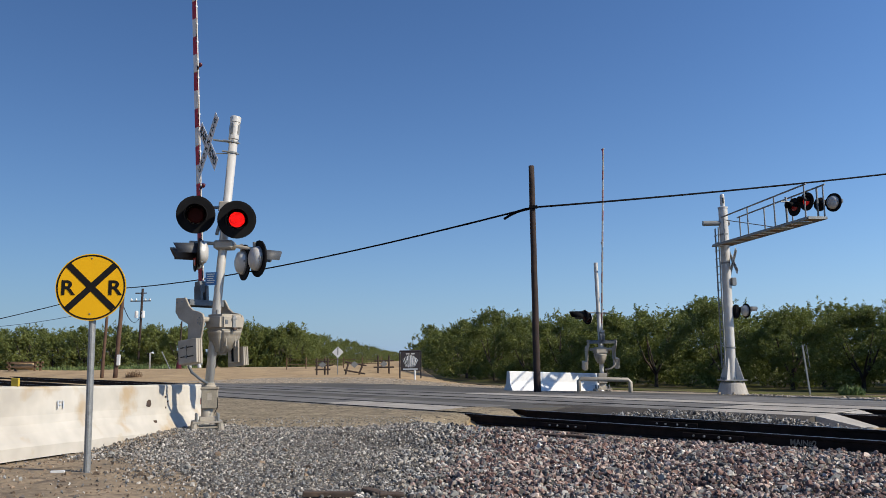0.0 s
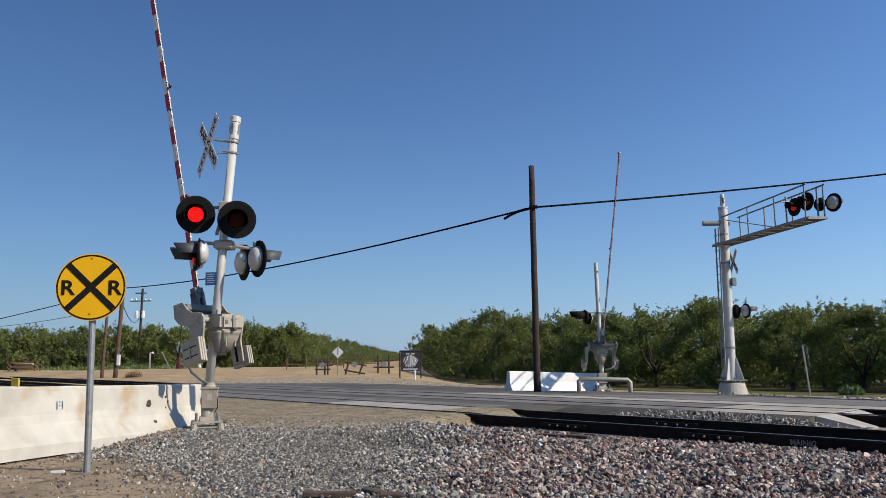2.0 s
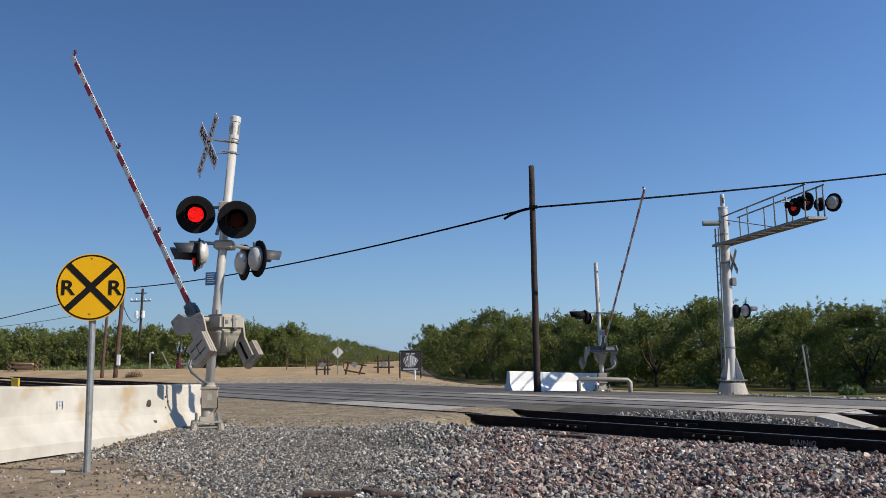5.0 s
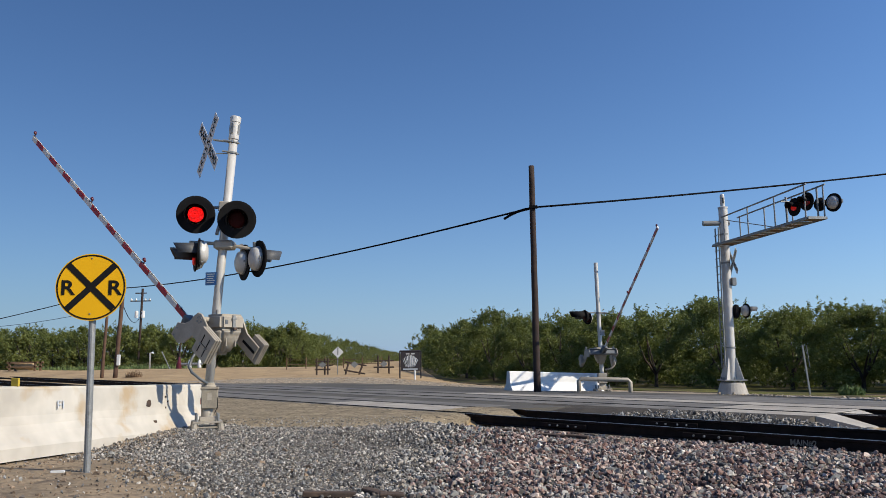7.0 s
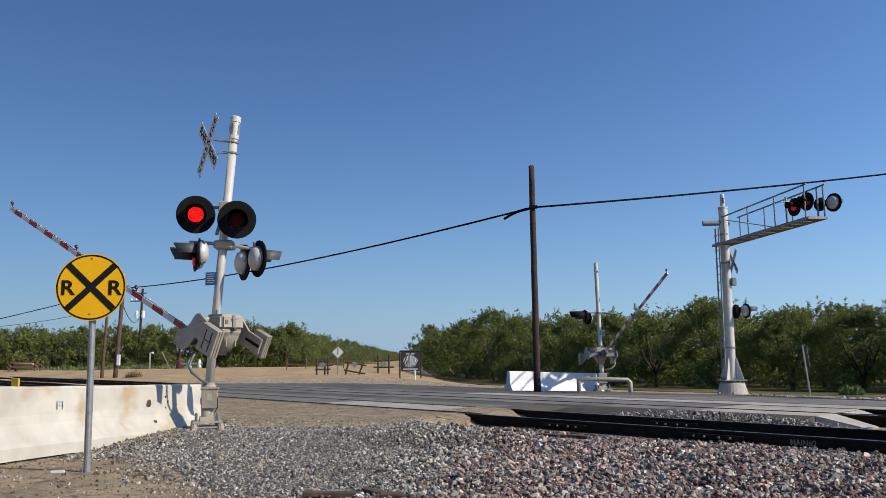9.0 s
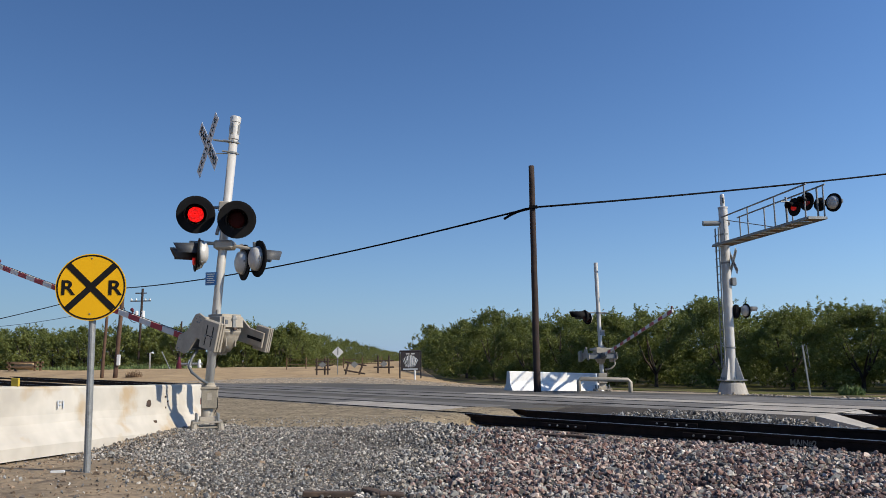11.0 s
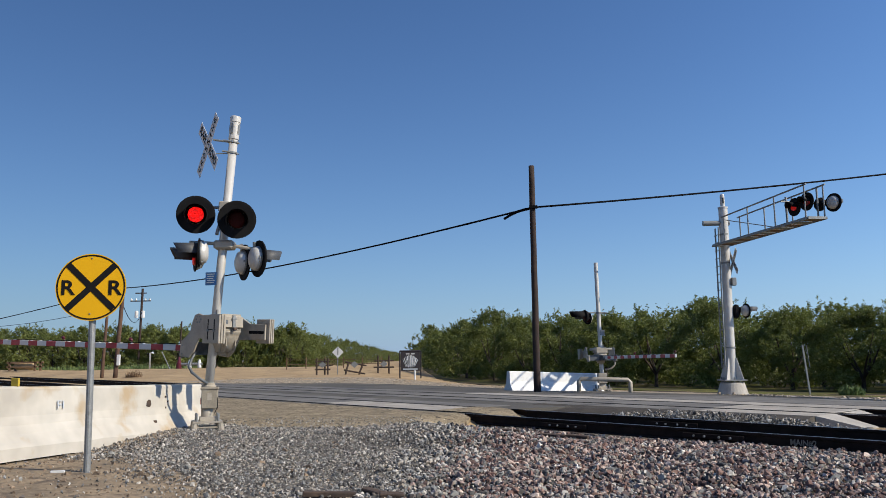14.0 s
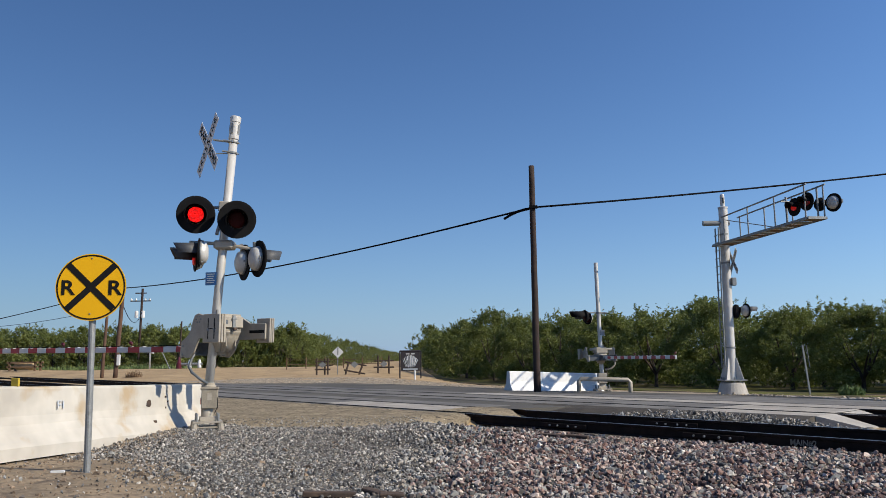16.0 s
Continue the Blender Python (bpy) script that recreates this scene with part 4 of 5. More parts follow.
# ---- signs beyond the road ----
def small_post_sign():
    t = thing("road_sign", "narrow grey road sign on a leaning post, seen edge-on", "road sign", pose(15.0, 33, -0.62, 0, -5, 0))
    part("post", cubes((-0.03, -0.03, 0, 0.03, 0.03, 2.1)), M_GALV, t)
    part("board", cubes((-0.02, -0.25, 1.15, 0.1, -0.22, 2.05), bev=0.005), M_GALV, t, "grey sign plate", pose(0, 0.2, 0, 0, 0, 65))


def diamond_sign():
    t = thing("diamond_sign", "pale diamond warning sign seen on a thin post", "road sign", pose(-8.02, 60, -0.1))
    part("post", bars(((0, 0, 0), (0, 0, 1.9), 0.035), seg=8), M_GALV, t)
    bd = part("board", plate([(-0.43, 0), (0, -0.43), (0.43, 0), (0, 0.43)], 0.01), M_WHITE, t, "pale silver diamond plate", pose(0.02, -0.05, 1.78))
    part("brace", cubes((-0.04, -0.02, -0.2, 0.04, -0.005, 0.35)), M_GALV, bd)


def orchard_board():
    t = thing("orchard_board", "dark orchard sign board with a pale tree emblem", "sign board", pose(-2.35, 55, -0.2))
    for x in (-0.72, 0.72):
        part("post", bars(((x, 0, 0), (x, 0, 1.85), 0.05), seg=10), M_DARKSIGN, t)
    part("top_rail", bars(((-0.72, 0, 1.85), (0.72, 0, 1.85), 0.05), seg=10), M_DARKSIGN, t)
    bd = part("board", cubes((-0.66, -0.03, 0.5, 0.66, 0.03, 1.8), bev=0.01), M_DARKSIGN, t, "dark board")
    for k in range(-5, 6):
        top = 1.55 - 0.012 * k * k
        foot = 0.73 + 0.012 * abs(k)
        part("emblem_stroke", plate([(0.06 * k - 0.014, foot), (0.06 * k + 0.014, foot), (0.104 * k + 0.036, top), (0.1 * k - 0.036, top + 0.03)], 0.012), M_GREY_BAR if k % 2 else M_WHITE, bd, "", pose(0, -0.045, 0))
    part("print_bar", cubes((-0.5, -0.045, 0.57, 0.5, -0.031, 0.66)), M_GREY_BAR, bd)
    part("emblem_stroke", cubes((-0.3, -0.045, 1.62, -0.05, -0.031, 1.68), (0.05, -0.045, 1.62, 0.3, -0.031, 1.68)), M_WHITE, bd)


small_post_sign(), diamond_sign(), orchard_board()


def barricade(m, posts, rails, label):
    t = thing("wooden_barricade", label, "barricade", m, "barricades before the orchard lane")
    for a, b in posts:
        part("post", bars((a, b, 0.07), seg=8), M_OLD_TIE, t)
    for a, b in rails:
        part("rail", bars((a, b, 0.06), seg=8), M_OLD_TIE, t)
    part("reflector", plate([(-0.3, 0), (0, -0.25), (0.3, 0), (0, 0.25)], 0.02), M_GALV, t, "grey diamond reflector", pose(0, -0.12, 0.85))


barricade(pose(-9.3, 61, -0.1), [((-0.45, 0, 0), (-0.45, 0, 1.35)), ((0.4, 0, 0), (0.4, 0, 1.35)), ((0.1, 0.5, 0), (0.1, 0.5, 1.3))], [((-0.6, 0, 0.5), (0.6, 0, 0.5)), ((-0.6, 0, 1.1), (0.6, 0, 1.1)), ((-0.6, 0.3, 0.8), (0.6, 0.3, 0.8))], "dark weathered wooden barricade frame")
barricade(pose(-6.75, 60, -0.1), [((-0.7, 0, 0), (-0.45, 0, 1.0)), ((0.3, 0, 0), (0.65, 0, 0.95))], [((-0.8, 0, 0.45), (0.8, 0, 0.15)), ((-0.7, 0, 1.05), (0.9, 0, 0.75))], "collapsed leaning wooden barricade")
barricade(pose(-4.7, 62, -0.1), [((-0.45, 0, 0), (-0.45, 0, 1.5)), ((0.4, 0, 0), (0.4, 0, 1.5))], [((-0.8, 0, 0.6), (0.8, 0, 0.6)), ((-0.8, 0, 1.1), (0.8, 0, 1.1))], "weathered wooden barricade beside the orchard lane")
post = part("marker_post", bars(((-2.0, 54, -0.3), (-2.0, 54, 0.35), 0.06), seg=10), M_WHITE, None)
tagged(post, "short white plastic marker post", "post")


# ---- clutter on the left verge ----
def timber_rack():
    t = thing("timber_rack", "low rough timber rack on the dirt", "rack", pose(-46.5, 88, 0.35))
    for x in (-1.4, 1.4):
        for y in (0, 1.2):
            part("leg", cubes((x - 0.1, y - 0.1, 0, x + 0.1, y + 0.1, 1.0)), M_TIMBER, t)
    for y in (0, 1.2):
        part("beam", cubes((-1.7, y - 0.1, 0.8, 1.7, y + 0.1, 1.0)), M_TIMBER, t)
        part("beam", cubes((-1.7, y - 0.1, 0.35, 1.7, y + 0.1, 0.5)), M_TIMBER, t)
    part("load", lathe([(0.1, -1.2), (0.4, -1.0), (0.45, 0.9), (0.1, 1.2)], 10, pose(0, 0.6, 0.55, 0, 90, 0)), M_DIRT, t, "sandy sack", smooth=True)


timber_rack()
ob = part("vent_pipe", pipe(bmesh.new(), [Vector(p) for p in ((-33.2, 90, 0.3), (-33.2, 90, 2.1), (-33.0, 90, 2.2), (-32.8, 90, 2.1))], 0.09, 10), M_WHITE, None, smooth=True)
tagged(ob, "white standpipe with a hooked top", "pipe")
ob = part("stake", bars(((-30.9, 90, 0.3), (-31.9, 90, 2.3), 0.06), seg=8), M_GALV, None)
tagged(ob, "leaning pale stake by the orchard", "stake")


def pump():
    t = thing("well_pump", "rusty red irrigation pump with a thin post", "pump", pose(-29.9, 90, 0.35))
    part("post", bars(((0, 0, 0), (0.15, 0, 5.3), 0.09), seg=8), M_WOOD, t)
    part("body", lathe([(0.3, 0), (0.3, 0.6), (0.18, 0.8), (0.12, 1.3)], 14), M_DARKRED, t, "rusty red pump head")
    part("pipe", bars(((0, 0, 0.5), (2.6, 0, 0.5), 0.16)), M_GALV, t)
    for x in (1.2, 2.3):
        part("valve", lathe([(0.22, 0), (0.22, 0.5), (0.1, 0.9)], 12, pose(x, 0, 0.1)), M_WHITE, t)


pump()


def lane_fence():
    t = thing("pipe_fence", "low brown post and rail fence along the orchard", "fence", pose(-15.8, 80, 0.15))
    for k in range(6):
        part("post", bars(((k * 1.9, 0.3 * math.sin(k), 0), (k * 1.9, 0.3 * math.sin(k), 1.25), 0.06), seg=8), M_TIMBER, t)
    for z in (0.55, 1.0):
        part("rail", bars(((0, 0, z), (9.5, 0, z), 0.025), seg=8), M_TIMBER, t)


lane_fence()
cable("service_wire", span((-24.4, 59.9, 5.4), (-58, 92, 5.4), 0.6), 0.02, "thin dark service wire between poles")
cable("service_wire", span((-24.4, 59.9, 5.7), (-41.9, 110, 8.2), 1.6), 0.03, "thin dark service wire between poles")


# ---- paving details ----
def strip(name, n0, n1, s0, s1, z, thick, material, label, parent=None, slant=0.0):
    bm = bmesh.new()
    q = [on_track(n0, s0, 0), on_track(n1, s0 + slant, 0), on_track(n1, s1 + slant, 0), on_track(n0, s1, 0)]
    top = [bm.verts.new(v + Vector((0, 0, z))) for v in q]
    bot = [bm.verts.new(v + Vector((0, 0, z - thick))) for v in q]
    bm.faces.new(top), bm.faces.new(list(reversed(bot)))
    for i in range(4):
        bm.faces.new((top[i], top[(i + 1) % 4], bot[(i + 1) % 4], bot[i]))
    bmesh.ops.recalc_face_normals(bm, faces=bm.faces)
    return part(name, bm, material, parent, label)


# concrete crossing panels along the rails, in lengths with open joints; dark flangeways
for n0, n1, sa, sb in ((9.95, 10.76, 12.9, 40), (10.9, 12.26, 13.0, 40), (12.4, 13.2, 13.3, 40), (14.25, 15.04, 6.7, 40), (15.18, 16.54, 6.9, 40), (16.68, 17.5, 4.2, 40)):
    s = sa
    while s < sb:
        e = min(sb, s + 2.44)
        gap = 0.055 if n0 in (10.9, 15.18) else 0.0
        strip("crossing_panel", n0 + gap, n1 - gap, s + 0.008, e - 0.008, 0.008, 0.1, (M_CONCRETE if s < 17 else M_PANEL) if n0 in (10.9, 16.68) else (M_CONCRETE if s < 9 and n0 > 14 else M_PANEL if n0 > 10 else M_ASPHALT), "", road)
        s = e
for n in (10.82, 12.33, 15.1, 16.61):
    side = 1 if n in (10.82, 15.1) else -1
    strip("flangeway", n + side * 0.04, n + side * 0.12, 12.0 if n < 14 else 5.5, 40, 0.012, 0.01, M_BLACK, "dark rubber flangeway", road)


def ramp(n0, n1, s, run):
    """A sloping concrete end of the crossing panels."""
    bm = bmesh.new()
    pts = [on_track(n0, s, 0.01), on_track(n1, s, 0.01), on_track(n1 - 0.15, s - run, -0.17), on_track(n0 + 0.15, s - run, -0.17)]
    low = [p - Vector((0, 0, 0.15)) for p in pts]
    t, b = [bm.verts.new(p) for p in pts], [bm.verts.new(p) for p in low]
    bm.faces.new(t), bm.faces.new(list(reversed(b)))
    for i in range(4):
        bm.faces.new((t[i], t[(i + 1) % 4], b[(i + 1) % 4], b[i]))
    bmesh.ops.recalc_face_normals(bm, faces=bm.faces)
    part("end_ramp", bm, M_PALE_CONC, road, "sloping pale concrete panel end")


ramp(14.25, 15.02, 6.7, 0.8), ramp(15.2, 16.5, 6.9, 0.7)

shoulder = slab("shoulder", [tuple(on_track(n, s).to_2d()) for n, s in ((12.75, 13.2), (12.75, 7.2), (13.1, 6.4), (14.22, 6.7), (14.22, 13.2))], lambda x, y: 0.006 - 0.15 * (1 - smooth(12.8, 13.9, across(x, y))) + 0.01 * noise.noise(Vector((x * 2, y * 2, 4))), 0.15, M_SHOULDER, 0.3)
tagged(shoulder, "dark crumbling asphalt shoulder between the tracks", "pavement", kind="structure")

# rough asphalt apron that spills over the ballast
APRON = [(-4.35, 15.3), (-3.65, 14.05), (-2.9, 13.75), (-2.1, 13.6), (-1.3, 13.8), (-0.8, 14.1), (-0.4, 14.55), (-0.05, 15.1), (0.3, 15.45), (0.42, 15.7), (0.5, 15.98), (0.2, 16.25), (-0.2, 16.5), (-7.0, 24.5), (-8.5, 26)]


def apron_top(x, y):
    return -0.085 + 0.105 * smooth(0, 0.9, y - (13.7 + 0.6 * max(0.0, x + 1.4) + 0.25 * max(0.0, -2.9 - x))) + 0.012 * noise.noise(Vector((x * 2, y * 2, 0))) - 0.17 * smooth(12.25, 11.45, s_of(x, y)) * smooth(9.2, 9.7, across(x, y))


apron = slab("apron", APRON, apron_top, 0.2, M_APRON, 0.35)
tagged(apron, "crumbling brown asphalt apron beside the crossing", "pavement", kind="structure")
# a tongue of broken asphalt between the rails where the panels end
tongue = slab("asphalt_tongue", [tuple(on_track(n, s).to_2d()) for n, s in ((10.88, 13.3), (12.27, 13.4), (12.27, 12.6), (12.05, 12.1), (11.75, 11.6), (11.35, 11.2), (11.0, 10.95), (10.88, 11.2))], lambda x, y: 0.02 - 0.16 * smooth(11.9, 10.9, s_of(x, y) - 0.35 * (across(x, y) - 11)) + 0.02 * noise.noise(Vector((x * 3, y * 3, 2))), 0.22, M_APRON, 0.15)
tagged(tongue, "broken brown asphalt tongue between the rails", "pavement", kind="structure")
worn = slab("road_edge", [tuple(on_track(n, s).to_2d()) for n, s in ((17.55, 2.0), (20.6, 0.8), (21.4, 4.0), (22.2, 9.0), (21.6, 13.5), (19.2, 15.5), (17.55, 17.0))], lambda x, y: road_top(x, y) + 0.012, 0.06, M_PANEL, 1.0)
tagged(worn, "worn pale grey concrete strip beside the panels", "pavement", kind="structure")
verge = slab("gravel_verge", [(-12.5, 41.5), (2.4, 36.2), (4.0, 33.5), (9.9, 27.0), (13, 20), (24, 8), (40, 0), (30, 14), (16, 29), (12, 33), (5, 40), (-3, 53), (-12, 54), (-17, 48)], lambda x, y: land(x, y) + 0.02, 0.1, M_VERGE, 2.0)
tagged(verge, "tan gravel verge beyond the road", "gravel", kind="structure")
grass = slab("orchard_floor", [(4.5, 50), (11.6, 32.2), (15.9, 27.2), (27, 14.6), (45, 2), (90, 10), (90, 120), (-3, 120), (-2.5, 90), (0, 62)], lambda x, y: land(x, y) + 0.03, 0.1, M_PALE_GRASS, 4.0)
tagged(grass, "sunlit dry grass on the orchard floor", "grass", kind="structure")


kerb = slab("kerb", [(9.75, 26.9), (11.0, 22.6), (12.6, 19.0), (14.0, 17.0), (14.6, 17.4), (13.1, 19.5), (11.6, 22.9), (10.2, 27.2)], lambda x, y: land(x, y) + 0.1 + 0.025 * noise.noise(Vector((x, y, 1))), 0.2, M_PALE_CONC, 0.6)
tagged(kerb, "broken pale concrete edging of the road", "kerb", kind="structure")


# ---- ties under the near track ----
def ties():
    rng = random.Random(5)
    proto = None
    for k in range(40):
        s = 11.0 - 0.5 * k
        for n in (11.575, 15.855):
            if n > 14 and s > 5.0:
                continue
            bm = cubes((-1.3, -0.11, -0.42, 1.3, 0.11, -0.225), bev=0.012)
            m = Matrix.Translation(on_track(n, s + rng.uniform(-0.04, 0.04), 0)) @ pose(0, 0, 0, 0, 0, math.degrees(math.atan2(0.645, 0.764)) + rng.uniform(-1, 1)) @ pose(rng.uniform(-0.12, 0.12), 0, 0)
            if proto is None:
                proto = part("railway_tie", bm, M_OLD_TIE, None, m=m)
                tagged(proto, "dark weathered wooden railway tie in ballast", "railway tie", "ties under the tracks")
            else:
                bm.free()
                copy_thing(proto, m)


ties()
for n, s in ((10.745, 6.6), (10.745, 9.5), (12.25, 8.3)):
    bm = cubes((-0.5, -0.02, -0.13, 0.5, 0.02, -0.06), bev=0.006)
    jb = part("joint_bar", bm, M_STEEL_RUST, None, m=Matrix.Translation(on_track(n, s)) @ pose(0, 0, 0, 0, 0, math.degrees(math.atan2(0.764, -0.645))))
    tagged(jb, "rusty joint bar bolted to the rail web", "joint bar", "joint bars of the rails")
    for x in (-0.3, -0.12, 0.12, 0.3):
        part("bolt", bars(((x, -0.04, -0.095), (x, 0.05, -0.095), 0.016), seg=6), M_GALV, jb)
yard = on_track(10.808, 5.27, -0.1)
lettering("MAIN#2", 0.115, M_FADED_WHITE, rails[0], Matrix.Translation(yard - ACROSS * 0.012) @ pose(0, 0, 0, 0, 0, math.degrees(math.atan2(-0.764, 0.645))), 0.36, "track_stencil")
tagged(bpy.data.objects["track_stencil"], "faded white stencilled track name")
for i, (x, y, rz, l) in enumerate(((-1.14, 7.98, 9, 0.52), (-0.74, 8.28, -50, 0.3), (-0.52, 7.82, 5, 0.24), (1.05, 13.6, -18, 0.42), (1.72, 13.05, -21, 0.42), (2.1, 12.9, -24, 0.36))):
    w = part("wood_scrap", cubes((-l / 2, -0.05, -0.02, l / 2, 0.05, 0.035), bev=0.01), M_OLD_TIE, None, m=pose(x, y, land(x, y) + (0.05 if y < 9 else 0.085), 4 * i if y < 9 else 2, 3, rz))
    tagged(w, "broken weathered piece of tie wood", "wood scrap", "wood scraps on the ballast")
w = part("wood_scrap", cubes((-0.07, -0.02, 0, 0.07, 0.02, 0.025), bev=0.004), M_WHITE, None, m=pose(-4.15, 8.7, land(-4.15, 8.7), 0, 0, 8))
tagged(w, "small pale offcut of wood on the dirt", "wood scrap", "wood scraps on the ballast")


# ---- ballast ----
def bed_top(x, y):
    d = x - max(-4.6, -4.0 - 0.67 * (y - 9.9))
    return land(x, y) + 0.012 - 0.06 * (1 - smooth(-0.1, 0.6, d))


near_dirt = slab("dirt_verge", [(-9, 4), (0, 4), (-1.4, 7), (-3.4, 10), (-4.2, 13.4), (-5.2, 13.4), (-6.4, 9)], lambda x, y: land(x, y) + 0.004, 0.05, M_DIRT_NEAR, 0.3)
tagged(near_dirt, "trampled brown dirt beside the sign", "ground", kind="structure")
# the bed's dark colour paints the shade in the gaps of the stones above
bed = slab("ballast_bed", [(-4.3, 14.2), (-4.6, 11.5), (-4.05, 9.9), (-3.1, 8.5), (-2.2, 7.2), (-1.7, 5.0), (12, 2), (14, 3.5), (1.2, 15.6), (0.4, 15.0)], bed_top, 0.1, M_GAP_GRAVEL, 0.3)
tagged(bed, "packed grey gravel under the ballast, darkened as shade between stones", "gravel", kind="structure")
fill = slab("track_ballast", [tuple((on_track(n, s)).to_2d()) for n, s in ((10.1, 12.2), (10.1, -30), (20, -30), (17.2, 4.0), (14.2, 5.2), (13.3, 11.6))], lambda x, y: -0.26 + 0.07 * smooth(10.85, 11.2, across(x, y)), 0.12, M_GAP_GRAVEL, 0.6)
tagged(fill, "grey ballast between the rails", "ballast", kind="structure")


def stone_base(k):
    """A broken stone: a lumpy body cut flat by a few planes."""
    rng = np.random.default_rng(100 + k)
    g = (1 + 5 ** 0.5) / 2
    v = np.array([(-1, g, 0), (1, g, 0), (-1, -g, 0), (1, -g, 0), (0, -1, g), (0, 1, g), (0, -1, -g), (0, 1, -g), (g, 0, -1), (g, 0, 1), (-g, 0, -1), (-g, 0, 1)], float)
    v /= np.linalg.norm(v[0])
    v *= rng.uniform(0.85, 1.25, (12, 1))
    for i in range(6):
        d = rng.normal(size=3)
        d /= np.linalg.norm(d)
        v -= np.maximum(0.0, v @ d - rng.uniform(0.35, 0.6))[:, None] * d
    return v * np.array([1.25, rng.uniform(0.75, 1.05), rng.uniform(0.6, 0.9)]) * 1.12


TRIS = np.array([(0, 11, 5), (0, 5, 1), (0, 1, 7), (0, 7, 10), (0, 10, 11), (1, 5, 9), (5, 11, 4), (11, 10, 2), (10, 7, 6), (7, 1, 8), (3, 9, 4), (3, 4, 2), (3, 2, 6), (3, 6, 8), (3, 8, 9), (4, 9, 5), (2, 4, 11), (6, 2, 10), (8, 6, 7), (9, 8, 1)])


def chip_base(k):
    """A small angular chip with eight corners."""
    rng = np.random.default_rng(300 + k)
    v = np.array([(x, y, z) for z in (-1, 1) for y in (-1, 1) for x in (-1, 1)], float) * 0.66
    v *= rng.uniform(0.75, 1.15, (8, 1))
    v += rng.uniform(-0.24, 0.24, (8, 3))
    v[4:, :2] *= rng.uniform(0.45, 0.9)
    return v * np.array([1.3, rng.uniform(0.7, 1.0), rng.uniform(0.55, 0.9)])


CHIP_TRIS = np.array([(0, 2, 3), (0, 3, 1), (4, 5, 7), (4, 7, 6), (0, 1, 5), (0, 5, 4), (2, 6, 7), (2, 7, 3), (0, 4, 6), (0, 6, 2), (1, 3, 7), (1, 7, 5)])


def stones(name, spots, label, pink=None, material=None, chips=False):
    """Many stones in one mesh; spots: rows of x, y, z, size; pink: which of them are of the reddish kind."""
    rng = np.random.default_rng(7)
    n = len(spots)
    bases = np.array([chip_base(k) if chips else stone_base(k) for k in range(24)])
    tris = CHIP_TRIS if chips else TRIS
    nv, nf = bases.shape[1], len(tris)
    V = bases[rng.integers(0, 24, n)]
    q = rng.normal(size=(n, 4))
    q[:, 1:3] *= 0.6
    q /= np.linalg.norm(q, axis=1, keepdims=True)
    w, x, y, z = q.T
    R = np.stack([np.stack([1 - 2 * (y * y + z * z), 2 * (x * y - z * w), 2 * (x * z + y * w)], -1), np.stack([2 * (x * y + z * w), 1 - 2 * (x * x + z * z), 2 * (y * z - x * w)], -1), np.stack([2 * (x * z - y * w), 2 * (y * z + x * w), 1 - 2 * (x * x + y * y)], -1)], 1)
    V = np.einsum("nij,nkj->nki", R, V) * spots[:, None, 3:4] + spots[:, None, :3]
    F = (tris[None] + nv * np.arange(n)[:, None, None]).reshape(-1)
    me = bpy.data.meshes.new(name)
    me.vertices.add(nv * n)
    me.vertices.foreach_set("co", V.reshape(-1))
    me.loops.add(len(F))
    me.loops.foreach_set("vertex_index", F)
    me.polygons.add(nf * n)
    me.polygons.foreach_set("loop_start", np.arange(nf * n) * 3)
    me.polygons.foreach_set("use_smooth", np.zeros(nf * n, bool))
    me.update(calc_edges=True)
    me.materials.append(material or M_STONE)
    if pink is not None:
        me.materials.append(M_STONE_PINK)
        me.polygons.foreach_set("material_index", np.repeat(np.asarray(pink, int), nf))
    return tagged(new(name, me), label, "gravel", kind="stuff")


